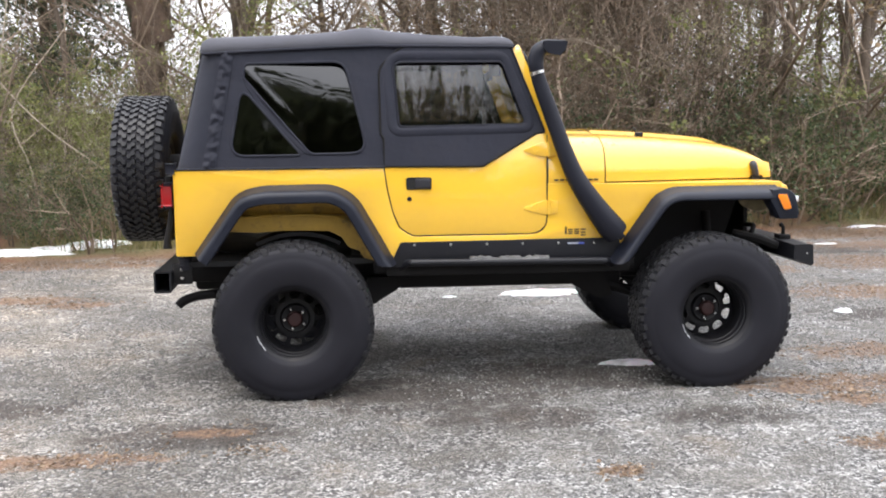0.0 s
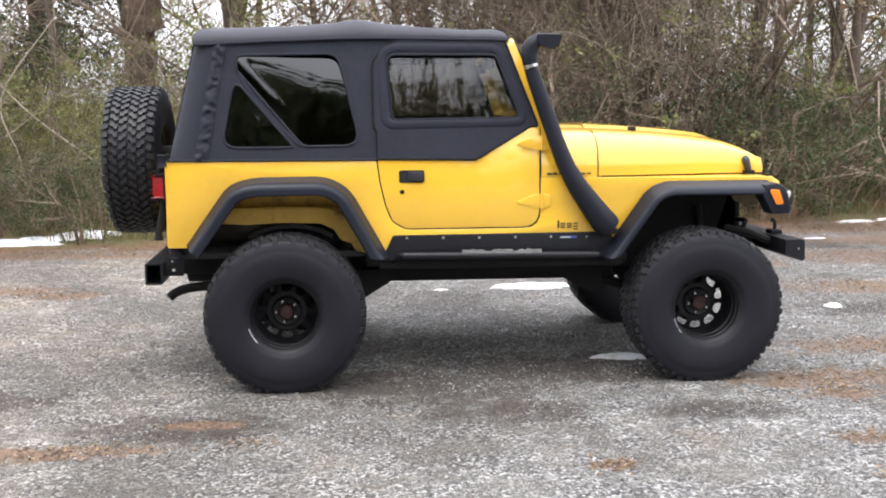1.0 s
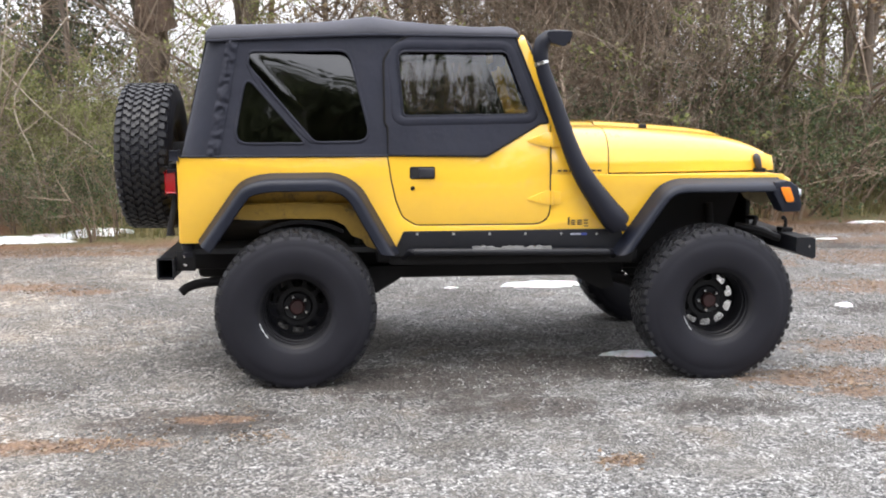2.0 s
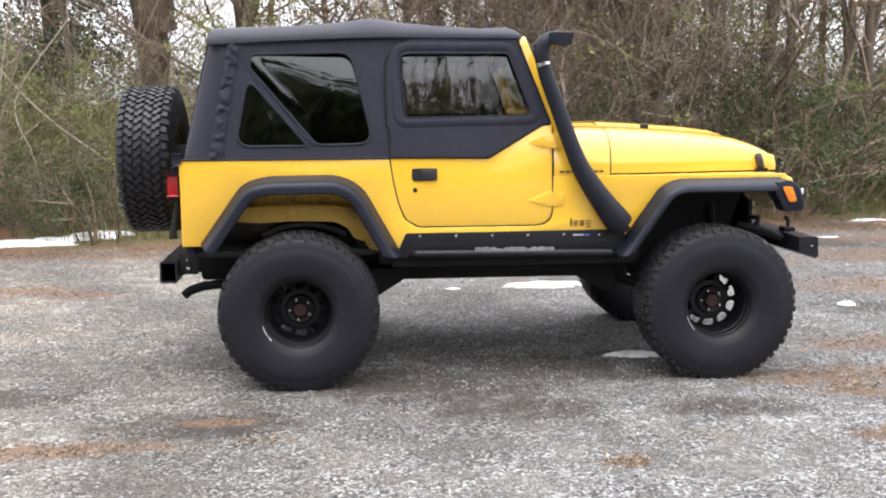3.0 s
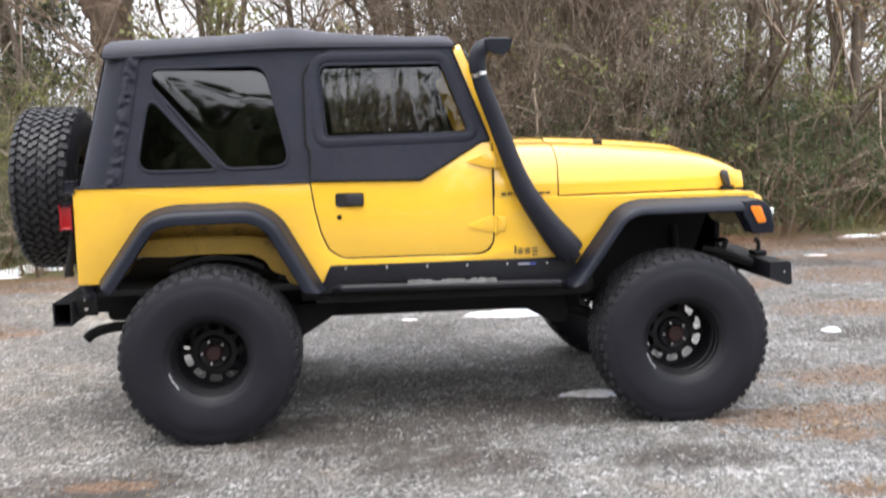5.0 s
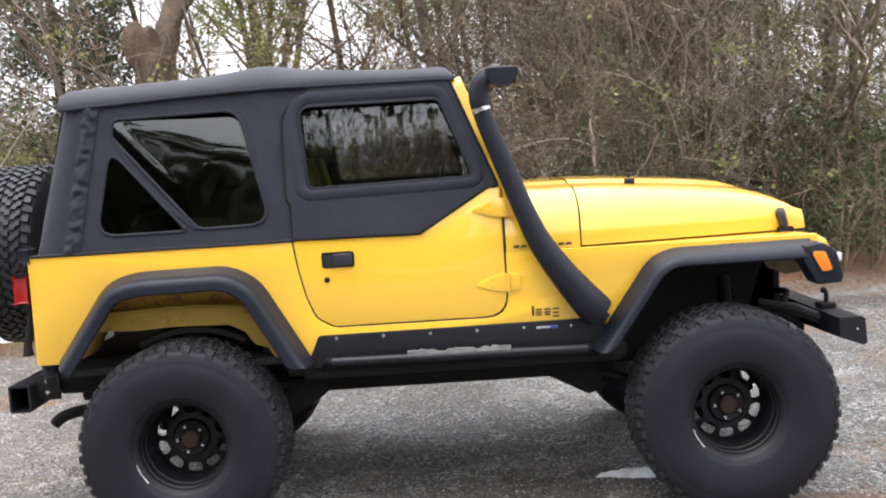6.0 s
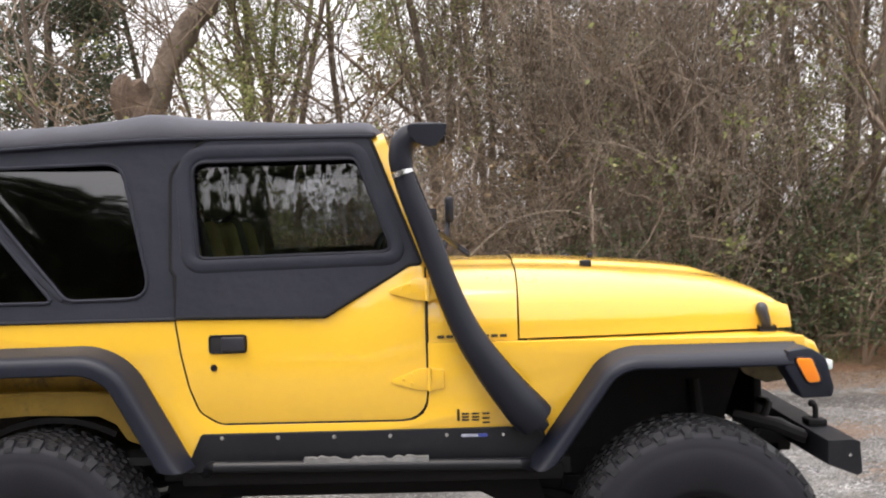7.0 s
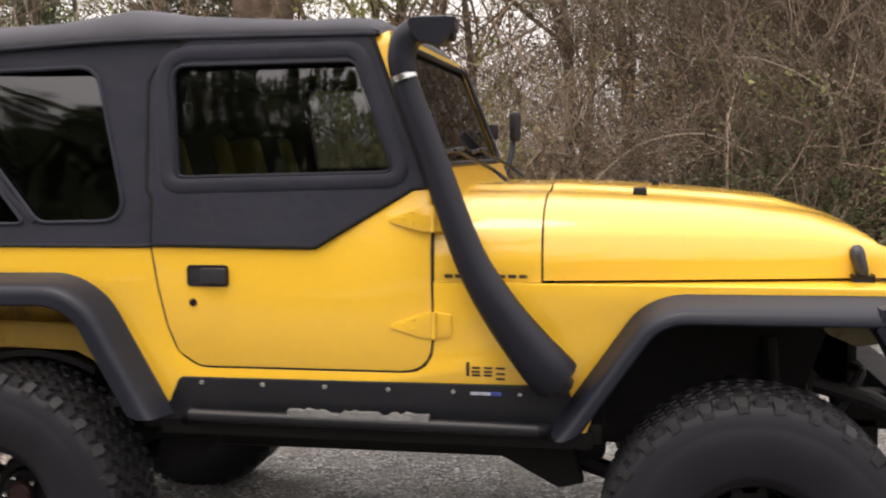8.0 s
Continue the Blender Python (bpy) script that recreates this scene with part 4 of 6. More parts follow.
DOOR_EDGE = [(0.514, 1.257), (0.532, 1.13, 0.02), (0.560, 1.005, 0.03), (0.597, 0.9135, 0.04), (0.670, 0.869, 0.05), (1.433, 0.869, 0.09), (1.433, 1.425)]
WINDOW_BIG = rounded([(-0.240, 1.828, 0.035), (0.308, 1.838, 0.085), (0.428, 1.336, 0.075), (0.112, 1.3315, 0.07), (-0.246, 1.752, 0.025)], 5)
WINDOW_TRI = rounded([(-0.258, 1.704, 0.04), (0.064, 1.327, 0.014), (-0.331, 1.3265, 0.075)], 5)
DOOR_WINDOW = rounded([(0.575, 1.832, 0.05), (1.186, 1.832, 0.04), (1.316, 1.486, 0.03), (0.603, 1.476, 0.03)], 5)


def hood_section(x, w, zb, zc, zt, raise_mid):
    """Half section mirrored: upright side, soft crease, broad shoulder, slightly raised middle."""
    half = [(w, zb), (w + 0.001, (zb + zc) / 2), (w - 0.002, zc), (w - 0.008, zc + 0.018)]
    wi = 0.60 * w
    for k in range(1, 9):
        a = math.pi / 2 * k / 8
        half.append((wi + (w - 0.008 - wi) * math.cos(a) ** 0.9, zc + 0.018 + (zt - 0.014 - zc - 0.018) * math.sin(a) ** 0.9))
    for f in (0.85, 0.78, 0.72, 0.6, 0.4, 0.2, 0.0):
        y = wi * f
        lift = raise_mid * min(1, max(0, (0.82 - f) / 0.08))
        half.append((y, zt - 0.014 * f * f + lift))
    row = [(x, -y, z) for y, z in half]
    return row + [(x, y, z) for y, z in reversed(half[:-1])]


def inset(x, z, loop):
    """How far a point lies inside a loop; 0 outside."""
    inside, near = False, 9.0
    for (ax, az), (bx, bz) in zip(loop, loop[1:] + loop[:1]):
        if (az > z) != (bz > z) and x < (bx - ax) * (z - az) / (bz - az) + ax:
            inside = not inside
        ex, ez = bx - ax, bz - az
        t = min(1, max(0, ((x - ax) * ex + (z - az) * ez) / max(ex * ex + ez * ez, 1e-12)))
        near = min(near, math.hypot(x - ax - t * ex, z - az - t * ez))
    return near if inside else 0.0


def vinyl_sheet(mp, low):
    """The slack tinted sheet behind the quarter openings: bulged, with a crease along the divider; low: the part under it."""
    bm = bmesh.new()
    nx, nz = 84, 62
    grid = []
    for j in range(nz + 1):
        row = []
        for i in range(nx + 1):
            x, z = -0.35 + 0.80 * i / nx, 1.315 + 0.535 * j / nz
            # leans out up to a slanting fold, then rolls back to face the sky
            over = z - (1.80 - 0.22 * (x + 0.24)) + 0.012 * math.sin(x * 9)
            roll = 0.035 * math.log1p(math.exp(min(over / 0.035, 30)))
            edge = (x + 0.24) * 0.74 + (z - 1.72) * 0.67
            ridge = 0.0045 * math.exp(-((edge - 0.055) / 0.020) ** 2) * min(1, max(0, (z - 1.50) / 0.12))
            row.append(bm.verts.new(mp(x, z, -0.015 + 0.03 * (z - 1.33) - 0.20 * roll + ridge + 0.0012 * noise.noise((x * 8, z * 8, 3)))))
        grid.append(row)
    for j in range(nz):
        for i in range(nx):
            x, z = -0.35 + 0.80 * (i + 0.5) / nx, 1.315 + 0.535 * (j + 0.5) / nz
            under = (x + 0.235) * 0.415 + (z - 1.72) * 0.30 < 0.0
            if under == low:
                bm.faces.new((grid[j][i], grid[j][i + 1], grid[j + 1][i + 1], grid[j + 1][i]))
    for v in [v for v in bm.verts if not v.link_faces]:
        bm.verts.remove(v)
    return bm


def door_sheet(mp):
    """The clear door sheet, gently rippled, set just behind the window opening."""
    bm = bmesh.new()
    nx, nz = 90, 50
    grid = []
    for j in range(nz + 1):
        z = 1.466 + 0.376 * j / nz
        x0, x1 = 0.563, 1.330 - max(0, (z - 1.48)) * 0.372
        row = []
        for i in range(nx + 1):
            x = x0 + (x1 - x0) * i / nx
            d = 0.0040 * noise.noise((x * 9, z * 1.6, 5)) + 0.0012 * noise.noise((x * 21, z * 6, 9)) + 0.0004 * noise.noise((x * 50, z * 22, 2)) + 0.006 * math.sin((z - 1.49) / 0.34 * math.pi)
            row.append(bm.verts.new(mp(x, z, -0.016 + d)))
        grid.append(row)
    for j in range(nz):
        for i in range(nx):
            bm.faces.new((grid[j][i], grid[j][i + 1], grid[j + 1][i + 1], grid[j + 1][i]))
    return bm


def build_side(car, s):
    """All that the two sides of the body share; s = -1 is the side with the air intake."""
    mp = side(s)
    near = s < 0
    panel = rounded([(-0.637, 1.258, 0.006), (-0.637, 0.779, 0.01), (-0.505, 0.779), (-0.28, 1.088, 0.05), (0.24, 1.10, 0.08), (0.345, 1.04, 0.05), (0.545, 0.695), (1.90, 0.695), (2.0, 0.95),
                     (2.14, 1.07), (2.76, 1.08), (2.80, 1.10), (2.80, 1.146, 0.01), (1.436, 1.150), (1.436, 0.866, 0.104), (0.668, 0.866, 0.06), (0.594, 0.912, 0.05), (0.557, 1.005), (0.529, 1.13), (0.511, 1.258)], 4)
    part("side_panel", plate(panel, [], -0.018, 0.0, mp, 0.005), YELLOW, car, "bright yellow painted steel side panel")
    # wheel house behind the flare, its yellow darkened for the shade there
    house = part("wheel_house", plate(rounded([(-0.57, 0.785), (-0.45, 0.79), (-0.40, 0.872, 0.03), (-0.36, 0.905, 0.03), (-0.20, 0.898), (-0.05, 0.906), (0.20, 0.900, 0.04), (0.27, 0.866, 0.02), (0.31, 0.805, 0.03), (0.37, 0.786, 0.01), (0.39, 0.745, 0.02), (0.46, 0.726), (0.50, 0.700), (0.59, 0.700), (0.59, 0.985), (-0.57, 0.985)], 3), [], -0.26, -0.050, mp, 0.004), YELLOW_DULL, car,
                 "dirty yellow inner wheel house, base darkened for shade")
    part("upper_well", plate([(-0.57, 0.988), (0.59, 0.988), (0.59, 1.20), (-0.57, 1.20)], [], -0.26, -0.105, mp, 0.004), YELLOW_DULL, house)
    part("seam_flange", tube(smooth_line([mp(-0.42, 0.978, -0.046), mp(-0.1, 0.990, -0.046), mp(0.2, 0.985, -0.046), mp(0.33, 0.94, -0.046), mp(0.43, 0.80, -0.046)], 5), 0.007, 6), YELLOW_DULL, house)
    part("arch_liner", moved(lathe([(-0.10, 0.485), (-0.10, 0.507), (0.10, 0.507), (0.10, 0.485)], 18, radians(62), radians(118)), Matrix.Translation((0.03, s * 0.60, HUB_Z - 0.02))), CHASSIS, house, "black rubber arch liner")
    part("wheel_well_liner", plate([(1.80, 0.62), (2.58, 0.80), (2.64, 0.98), (2.70, 1.13), (1.80, 1.13)], [], -0.34, -0.30, mp, 0), CHASSIS, car)
    # flares
    rear = soft_path([(-0.520, 0.785), (-0.288, 1.112, 0.06), (-0.168, 1.147, 0.06), (0.233, 1.151, 0.10), (0.349, 1.087, 0.08), (0.562, 0.705)])
    part("rear_flare", sweep_flare(rear, s, 0.757, 0.072, 0.118, 0.715), FLARE, car, "wide black plastic rear fender flare", smooth=45)
    part("flare_seam", tube([mp(x, z, 0.001) for x, z in beside(rear, 0.0145)], 0.0042, 5), SEAM, car, "thin brown line along the flare")
    front = soft_path([(1.800, 0.695), (2.062, 1.066, 0.07), (2.148, 1.106, 0.07), (2.760, 1.108)])
    fl = part("front_flare", sweep_flare(front, s, 0.757, 0.050, 0.125, 0.700), FLARE, car, "wide black plastic front fender flare", smooth=45)
    tip = plate(rounded([(2.690, 1.044, 0.01), (2.722, 0.990, 0.04), (2.748, 0.937, 0.012), (2.853, 0.940, 0.012), (2.862, 0.972, 0.01), (2.834, 1.080, 0.05), (2.776, 1.118, 0.05), (2.70, 1.105)], 5), [], 0.0, 0.1205, mp, 0.010)
    part("flare_end", tip, FLARE, fl)
    lamp = rounded([(2.718, 1.084, 0.014), (2.782, 1.080, 0.014), (2.815, 0.996, 0.014), (2.766, 0.992, 0.02)], 4)
    mk = part("side_marker", plate(lamp, [], 0.10, 0.131, mp, 0.006), AMBER, car, "amber side marker lens")
    part("bezel", tube([mp(x, z, 0.124) for x, z in lamp], 0.005, 6, True), PLASTIC, mk)
    part("front_lamp", box(2.845, 2.868, s * 0.82 - 0.03, s * 0.82 + 0.03, 1.030, 1.066, 0.008, 3), CLEAR_LENS, fl, "clear front lamp lens")
    # fender top shelf
    shelf = []
    for x, dz in ((1.80, 0), (2.2, 0), (2.6, 0), (2.74, -0.001), (2.80, -0.008), (2.838, -0.028), (2.856, -0.065), (2.860, -0.13)):
        shelf.append([(x, s * y, z + dz) for y, z in ((0.42, 1.148), (0.60, 1.149), (0.735, 1.148), (0.746, 1.145), (0.752, 1.136), (0.753, 1.10))])
    part("front_fender", loft(shelf, False), YELLOW, car, "yellow front fender top")
    # rocker guard with rivets and a step tube
    guard = part("rocker_guard", plate(rounded([(0.535, 0.695), (0.60, 0.835, 0.02), (1.85, 0.839, 0.01), (1.87, 0.69)], 4), [], 0.0, 0.010, mp, 0.003), GUARD, car, "black diamond-smooth steel rocker guard")
    for i in range(6):
        p = mp(0.677 + 0.205 * i, 0.819 - 0.0015 * i, 0.010)
        part("bolt", moved(lathe([(-0.005, 0.0), (-0.004, 0.006), (0.0, 0.008)], 10), Matrix.Translation(p) @ Matrix.Diagonal((1, -s, 1, 1))), CHROME, guard, "bright bolt head")
    line = [(0.60, s * 0.735, 0.685), (0.635, s * 0.775, 0.715), (0.67, s * 0.812, 0.724), (0.76, s * 0.818, 0.724), (1.66, s * 0.818, 0.716), (1.745, s * 0.812, 0.714), (1.785, s * 0.775, 0.705), (1.81, s * 0.735, 0.68)]
    step = part("step_tube", tube(smooth_line(line, 4), 0.021, 12), GUARD, car, "black steel side step tube")
    strip = [(0.984 + 0.0149 * k, 0.754 + 0.010 * noise.noise((k * 0.9, 1, 1)) - (0.010 if k in (9, 10, 11, 20, 21) else 0)) for k in range(31)]
    tread = plate([(x, z) for x, z in strip] + [(x, 0.736) for x, z in reversed(strip)], [], -0.014, 0.016, lambda x, z, d: (x, s * (0.818 + d), z - (x - 0.98) * 0.006), 0)
    part("step_tread", tread, WORN, step, "worn grey grip strip")
    part("rock_rail", box(0.52, 1.92, s * 0.70 - 0.05, s * 0.70 + 0.04, 0.640, 0.70, 0.008), CHASSIS, car)
    # lower door
    low = rounded([(1.068, 1.250, 0.01), (0.517, 1.256, 0.004), (0.535, 1.13), (0.563, 1.005), (0.600, 0.915, 0.06), (0.672, 0.872, 0.06), (1.430, 0.872, 0.10), (1.430, 1.430, 0.012), (1.378, 1.430, 0.02)], 5)
    door = part("door", plate(low, [], -0.03, 0.002, lambda x, z, d: (x, s * (0.76 + d - max(0, z - BELT) * 0.10), z), 0.005), YELLOW, car, "yellow half door with black handle")
    # dark strip laid in the door gap to stand for its shade
    part("door_seal", tube([mp(x, z, -0.0045) for x, z in soft_path(DOOR_EDGE)], 0.0046, 6), DARK_INSIDE, door, "dark strip for the shade in the door gap")
    part("handle_recess", plate(rounded([(0.640, 1.194, 0.008), (0.774, 1.194, 0.008), (0.774, 1.133, 0.008), (0.640, 1.133, 0.008)], 3), [], -0.02, 0.005, mp, 0.002), DARK_INSIDE, door, "black door handle recess")
    part("handle_grip", plate(rounded([(0.685, 1.190, 0.008), (0.771, 1.190, 0.008), (0.771, 1.137, 0.008), (0.685, 1.137, 0.008)], 3), [], 0.004, 0.020, mp, 0.005), HANDLE, door, "dark grey paddle handle")
    part("handle_frame", tube([mp(x, z, 0.005) for x, z in rounded([(0.640, 1.194, 0.01), (0.774, 1.194, 0.01), (0.774, 1.133, 0.01), (0.640, 1.133, 0.01)], 3)], 0.004, 6, True), PLASTIC, door)
    key = mp(0.653, 1.077, 0.0)
    part("lock_cylinder", moved(lathe([(0.0, 0.013), (-0.006, 0.012), (-0.007, 0.007), (-0.003, 0.005), (-0.003, 0.0)], 16), Matrix.Translation(key) @ Matrix.Diagonal((1, -s, 1, 1))), PLASTIC, door, "black round key lock")
    # hinges
    for z0, name in ((1.345, "upper"), (1.018, "lower")):
        tri = rounded([(1.302, z0 - 0.012, 0.012), (1.30, z0 - 0.002, 0.008), (1.405, z0 + 0.040, 0.01), (1.452, z0 + 0.040, 0.004), (1.452, z0 - 0.040, 0.004), (1.405, z0 - 0.040, 0.01)], 3)
        lean = (lambda x, z, d: (x, s * (0.76 + d - max(0, z - BELT) * 0.10), z))
        hg = part("hinge", plate(tri, [], 0.0, 0.007, lean, 0.003), YELLOW, door, "yellow strap hinge")
        part("hinge_pin", tube([lean(1.440, z0 - 0.042, 0.009), lean(1.440, z0 + 0.042, 0.009)], 0.008, 10), YELLOW, hg)
        part("hinge_leaf", plate(rounded([(1.446, z0 + 0.040), (1.492, z0 + 0.034, 0.006), (1.492, z0 - 0.034, 0.006), (1.446, z0 - 0.040)], 3), [], 0.0, 0.006, lean, 0.002), YELLOW, hg)
        for bx, bz in ((1.345, 0.002), (1.375, 0.018), (1.375, -0.014)):
            part("hinge_bolt", moved(lathe([(-0.004, 0.0), (-0.003, 0.005), (0.0, 0.006)], 8), Matrix.Translation(lean(bx, z0 + bz, 0.007)) @ Matrix.Diagonal((1, -s, 1, 1))), YELLOW, hg)
    # upper door of black canvas round a clear window
    up = rounded([(0.517, 1.262), (1.066, 1.256, 0.01), (1.374, 1.436, 0.02), (1.420, 1.440, 0.01), (1.236, 1.912, 0.03), (0.62, 1.918, 0.12), (0.497, 1.80, 0.10), (0.500, 1.44, 0.02), (0.517, 1.415, 0.02)], 6)
    upper = part("upper_door", plate(up, [DOOR_WINDOW], -0.012, 0.012, mp, 0), CANVAS, door, "black canvas upper door")
    edge = [mp(x, z, 0.008) for x, z in up]
    part("door_welt", tube(edge, 0.0075, 7, True), CHASSIS, upper)
    ring = rounded([(0.538, 1.868, 0.10), (1.196, 1.866, 0.07), (1.352, 1.458, 0.05), (0.566, 1.444, 0.06)], 7)
    part("window_moulding", tube([mp(x, z, 0.011) for x, z in ring], 0.027, 10, True, ((0, 1, 0), 0.28)), CANVAS, upper, "padded black window surround", smooth=60)
    part("window_seal", tube([mp(x, z, 0.012) for x, z in DOOR_WINDOW], 0.006, 6, True), PLASTIC, upper)
    win = part("door_window", door_sheet(mp), DOOR_VINYL, upper, "clear soft vinyl door window, slightly wavy", smooth=80)
    win.visible_shadow = False
    # quarter canvas with two tinted windows
    quarter = rounded([(-0.512, 1.258), (0.530, 1.258), (0.530, 1.80), (0.70, 1.865), (0.70, 1.925), (-0.352, 1.945)], 2)
    q = part("quarter_canvas", plate(quarter, [WINDOW_BIG, WINDOW_TRI], -0.010, 0.0, mp, 0), CANVAS, car, "black canvas soft-top quarter panel")
    bend = []
    for i in range(13):
        t = i / 12
        z, xe = 1.258 + 0.652 * t, -0.624 + 0.150 * t
        row = []
        for j in range(11):
            a = math.pi / 2 * j / 10
            row.append((xe + 0.115 - 0.115 * math.sin(a) + 0.0015 * noise.noise((t * 6, j * 0.5, s)), s * (half_width(z) - 0.115 + 0.115 * math.cos(a)), z))
        bend.append(row)
    part("corner_canvas", loft(bend, False), CANVAS, q, "rounded black canvas rear corner", smooth=60)
    for loop, low in ((WINDOW_BIG, False), (WINDOW_TRI, True)):
        w = part("quarter_window", vinyl_sheet(mp, low), TINT_VINYL, q, "dark tinted vinyl window, bulged and creased", smooth=60)
        w.visible_shadow = False
        part("window_piping", tube([mp(x, z, 0.001) for x, z in loop], 0.007, 7, True), CANVAS, q)
    part("belt_rail", tube([mp(-0.62, 1.258, 0.002), mp(0.52, 1.258, 0.002)], 0.007, 8), PLASTIC, q)
    strap = smooth_line([(-0.20, 1.76), (-0.10, 1.60), (0.02, 1.47), (0.13, 1.37)], 3)
    part("seam_band", tube([mp(x - 0.03, z - 0.035, 0.002) for x, z in strap], 0.012, 6, False, ((0, 1, 0), 0.3)), CANVAS, q)
    # crumpled fabric strip at the rear corner
    rows = []
    for i in range(64):
        t = i / 63
        row = []
        for j in range(9):
            u = j / 8
            x = -0.478 + 0.118 * t + 0.075 * u * (1 - 0.1 * t)
            z = 1.262 + 0.630 * t
            wav = 0.006 * math.sin(t * 58 + 5 * u + 3 * noise.noise((t * 9, u * 2, 3 + s))) + 0.013 * noise.noise((t * 26, u * 3.5, s))
            row.append(mp(x, z, 0.006 + (wav + 0.008) * math.sin(math.pi * u) ** 0.6))
        rows.append(row)
    part("crumpled_strip", loft(rows, False), CANVAS, q, "crumpled black zip flap", smooth=60)
    # tail lamp
    tl = part("tail_lamp", box(-0.690, -0.640, s * 0.66, s * 0.755, 1.045, 1.188, 0.006), PLASTIC, car, "red tail lamp in a black housing")
    part("lens", box(-0.702, -0.646, s * 0.668, s * 0.762, 1.060, 1.170, 0.010), RED, tl, "red lens")
    part("corner_bracket", box(-0.675, -0.625, s * 0.70, s * 0.765, 1.235, 1.290, 0.006), PLASTIC, car)
    part("hood_latch_base", box(2.675, 2.735, s * 0.60, s * 0.635, 1.146, 1.166, 0.005), PLASTIC, car)
    part("hood_latch", tube(smooth_line([(2.708, s * 0.612, 1.150), (2.702, s * 0.618, 1.185), (2.692, s * 0.614, 1.222), (2.688, s * 0.604, 1.254)], 4), [0.016, 0.017, 0.018, 0.019, 0.020, 0.020, 0.021, 0.022, 0.023, 0.023, 0.022, 0.019, 0.012], 9), HANDLE, car,
         "black rubber hood latch")


def build_upper(car):
    """Hood, cowl, windscreen, roof, rear."""
    st = [(1.772, 0.744, 1.427), (1.80, 0.742, 1.427), (1.95, 0.724, 1.420), (2.15, 0.694, 1.407), (2.35, 0.662, 1.390), (2.50, 0.637, 1.372), (2.57, 0.625, 1.360), (2.64, 0.612, 1.342), (2.70, 0.602, 1.320),
          (2.745, 0.593, 1.296), (2.780, 0.584, 1.263), (2.800, 0.576, 1.230), (2.811, 0.570, 1.195), (2.814, 0.566, 1.165)]
    hood = part("hood", loft([hood_section(x, w, 1.157, min(1.228, zt - 0.006), zt, 0.014 * min(1, max(0, (2.60 - x) / 0.1))) for x, w, zt in st], False), YELLOW, car, "bright yellow hood with raised middle", smooth=28)
    for y in (-0.40, 0.40):
        part("hood_bumper", box(2.035, 2.080, y - 0.020, y + 0.020, 1.394, 1.424, 0.006), PLASTIC, hood, "black rubber hood bumper")
    part("washer_nozzle", box(2.10, 2.125, -0.12, -0.09, 1.418, 1.442, 0.006), PLASTIC, hood)
    part("cowl", loft([hood_section(x, w, 1.1505, 1.228, zt, 0.010) for x, w, zt in ((1.440, 0.757, 1.430), (1.50, 0.757, 1.430), (1.60, 0.752, 1.429), (1.765, 0.745, 1.427))], False), YELLOW, car, "yellow cowl", smooth=28)
    part("cowl_gap", loft([hood_section(x, w - 0.012, 1.150, 1.22, zt - 0.012, 0.0) for x, w, zt in ((1.755, 0.745, 1.427), (1.785, 0.744, 1.427))], False), DARK_INSIDE, car)
    part("grille", plate(rounded([(-0.45, 1.00, 0.05), (0.45, 1.00, 0.05), (0.45, 1.16, 0.02), (-0.45, 1.16, 0.02)], 4), [rounded([(-0.27 + 0.09 * i - 0.022, 1.02, 0.02), (-0.27 + 0.09 * i + 0.022, 1.02, 0.02), (-0.27 + 0.09 * i + 0.022, 1.12, 0.02), (-0.27 + 0.09 * i - 0.022, 1.12, 0.02)], 3) for i in range(7)],
                           0.0, 0.03, lambda a, b, d: (2.760 + d, a, b), 0), YELLOW, car, "yellow front grille with seven slots")
    part("radiator", box(2.70, 2.73, -0.45, 0.45, 0.72, 1.14, 0.004), CHASSIS, car)

    # windscreen frame, leaning back
    foot, rise = Vector((1.500, 0, 1.345)), Vector((-0.222, 0, 0.590)).normalized()
    out = Vector((rise.z, 0, -rise.x))

    def ws(a, b, d):
        p = foot + rise * b + out * d
        return (p.x, a, p.z)

    frame_loop = rounded([(-0.742, 0.0), (0.742, 0.0), (0.672, 0.622, 0.05), (-0.672, 0.622, 0.05)], 5)
    glass_loop = rounded([(-0.672, 0.165, 0.05), (0.672, 0.165, 0.05), (0.628, 0.570, 0.05), (-0.628, 0.570, 0.05)], 5)
    wf = part("windscreen_frame", plate(frame_loop, [glass_loop], -0.060, 0.022, lambda a, b, d: ws(a, b, d - 0.03 * max(0, b) if d > 0 else d), 0), YELLOW, car, "yellow folding windscreen frame")
    part("windscreen_seal", tube([ws(a, b, 0.020) for a, b in glass_loop], 0.010, 7, True), PLASTIC, wf, "black rubber windscreen seal")
    gl = part("windscreen", plate(glass_loop, [], 0.004, 0.009, ws, 0), WINDSCREEN, wf, "clear windscreen glass")
    gl.visible_shadow = False
    for y in (-0.34, 0.22):
        part("wiper_arm", tube([(1.600, y + 0.1, 1.446), (1.552, y + 0.12, 1.482), ws(y - 0.2, 0.205, 0.045)], [0.008, 0.007, 0.005], 7), PLASTIC, car, "black wiper arm")
        part("wiper_blade", tube([ws(y - 0.38, 0.20, 0.034), ws(y + 0.05, 0.215, 0.034)], 0.007, 6), PLASTIC, car)
    for s in (-1, 1):
        part("windscreen_hinge", box(1.40, 1.445, s * 0.742 - 0.006, s * 0.742 + 0.006, 1.60, 1.665, 0.003), PLASTIC, wf)

    # canvas roof
    keys_x = [-0.474, -0.466, -0.44, -0.20, 0.10, 0.30, 0.40, 0.46, 0.58, 0.80, 1.05, 1.18, 1.225, 1.250, 1.262]
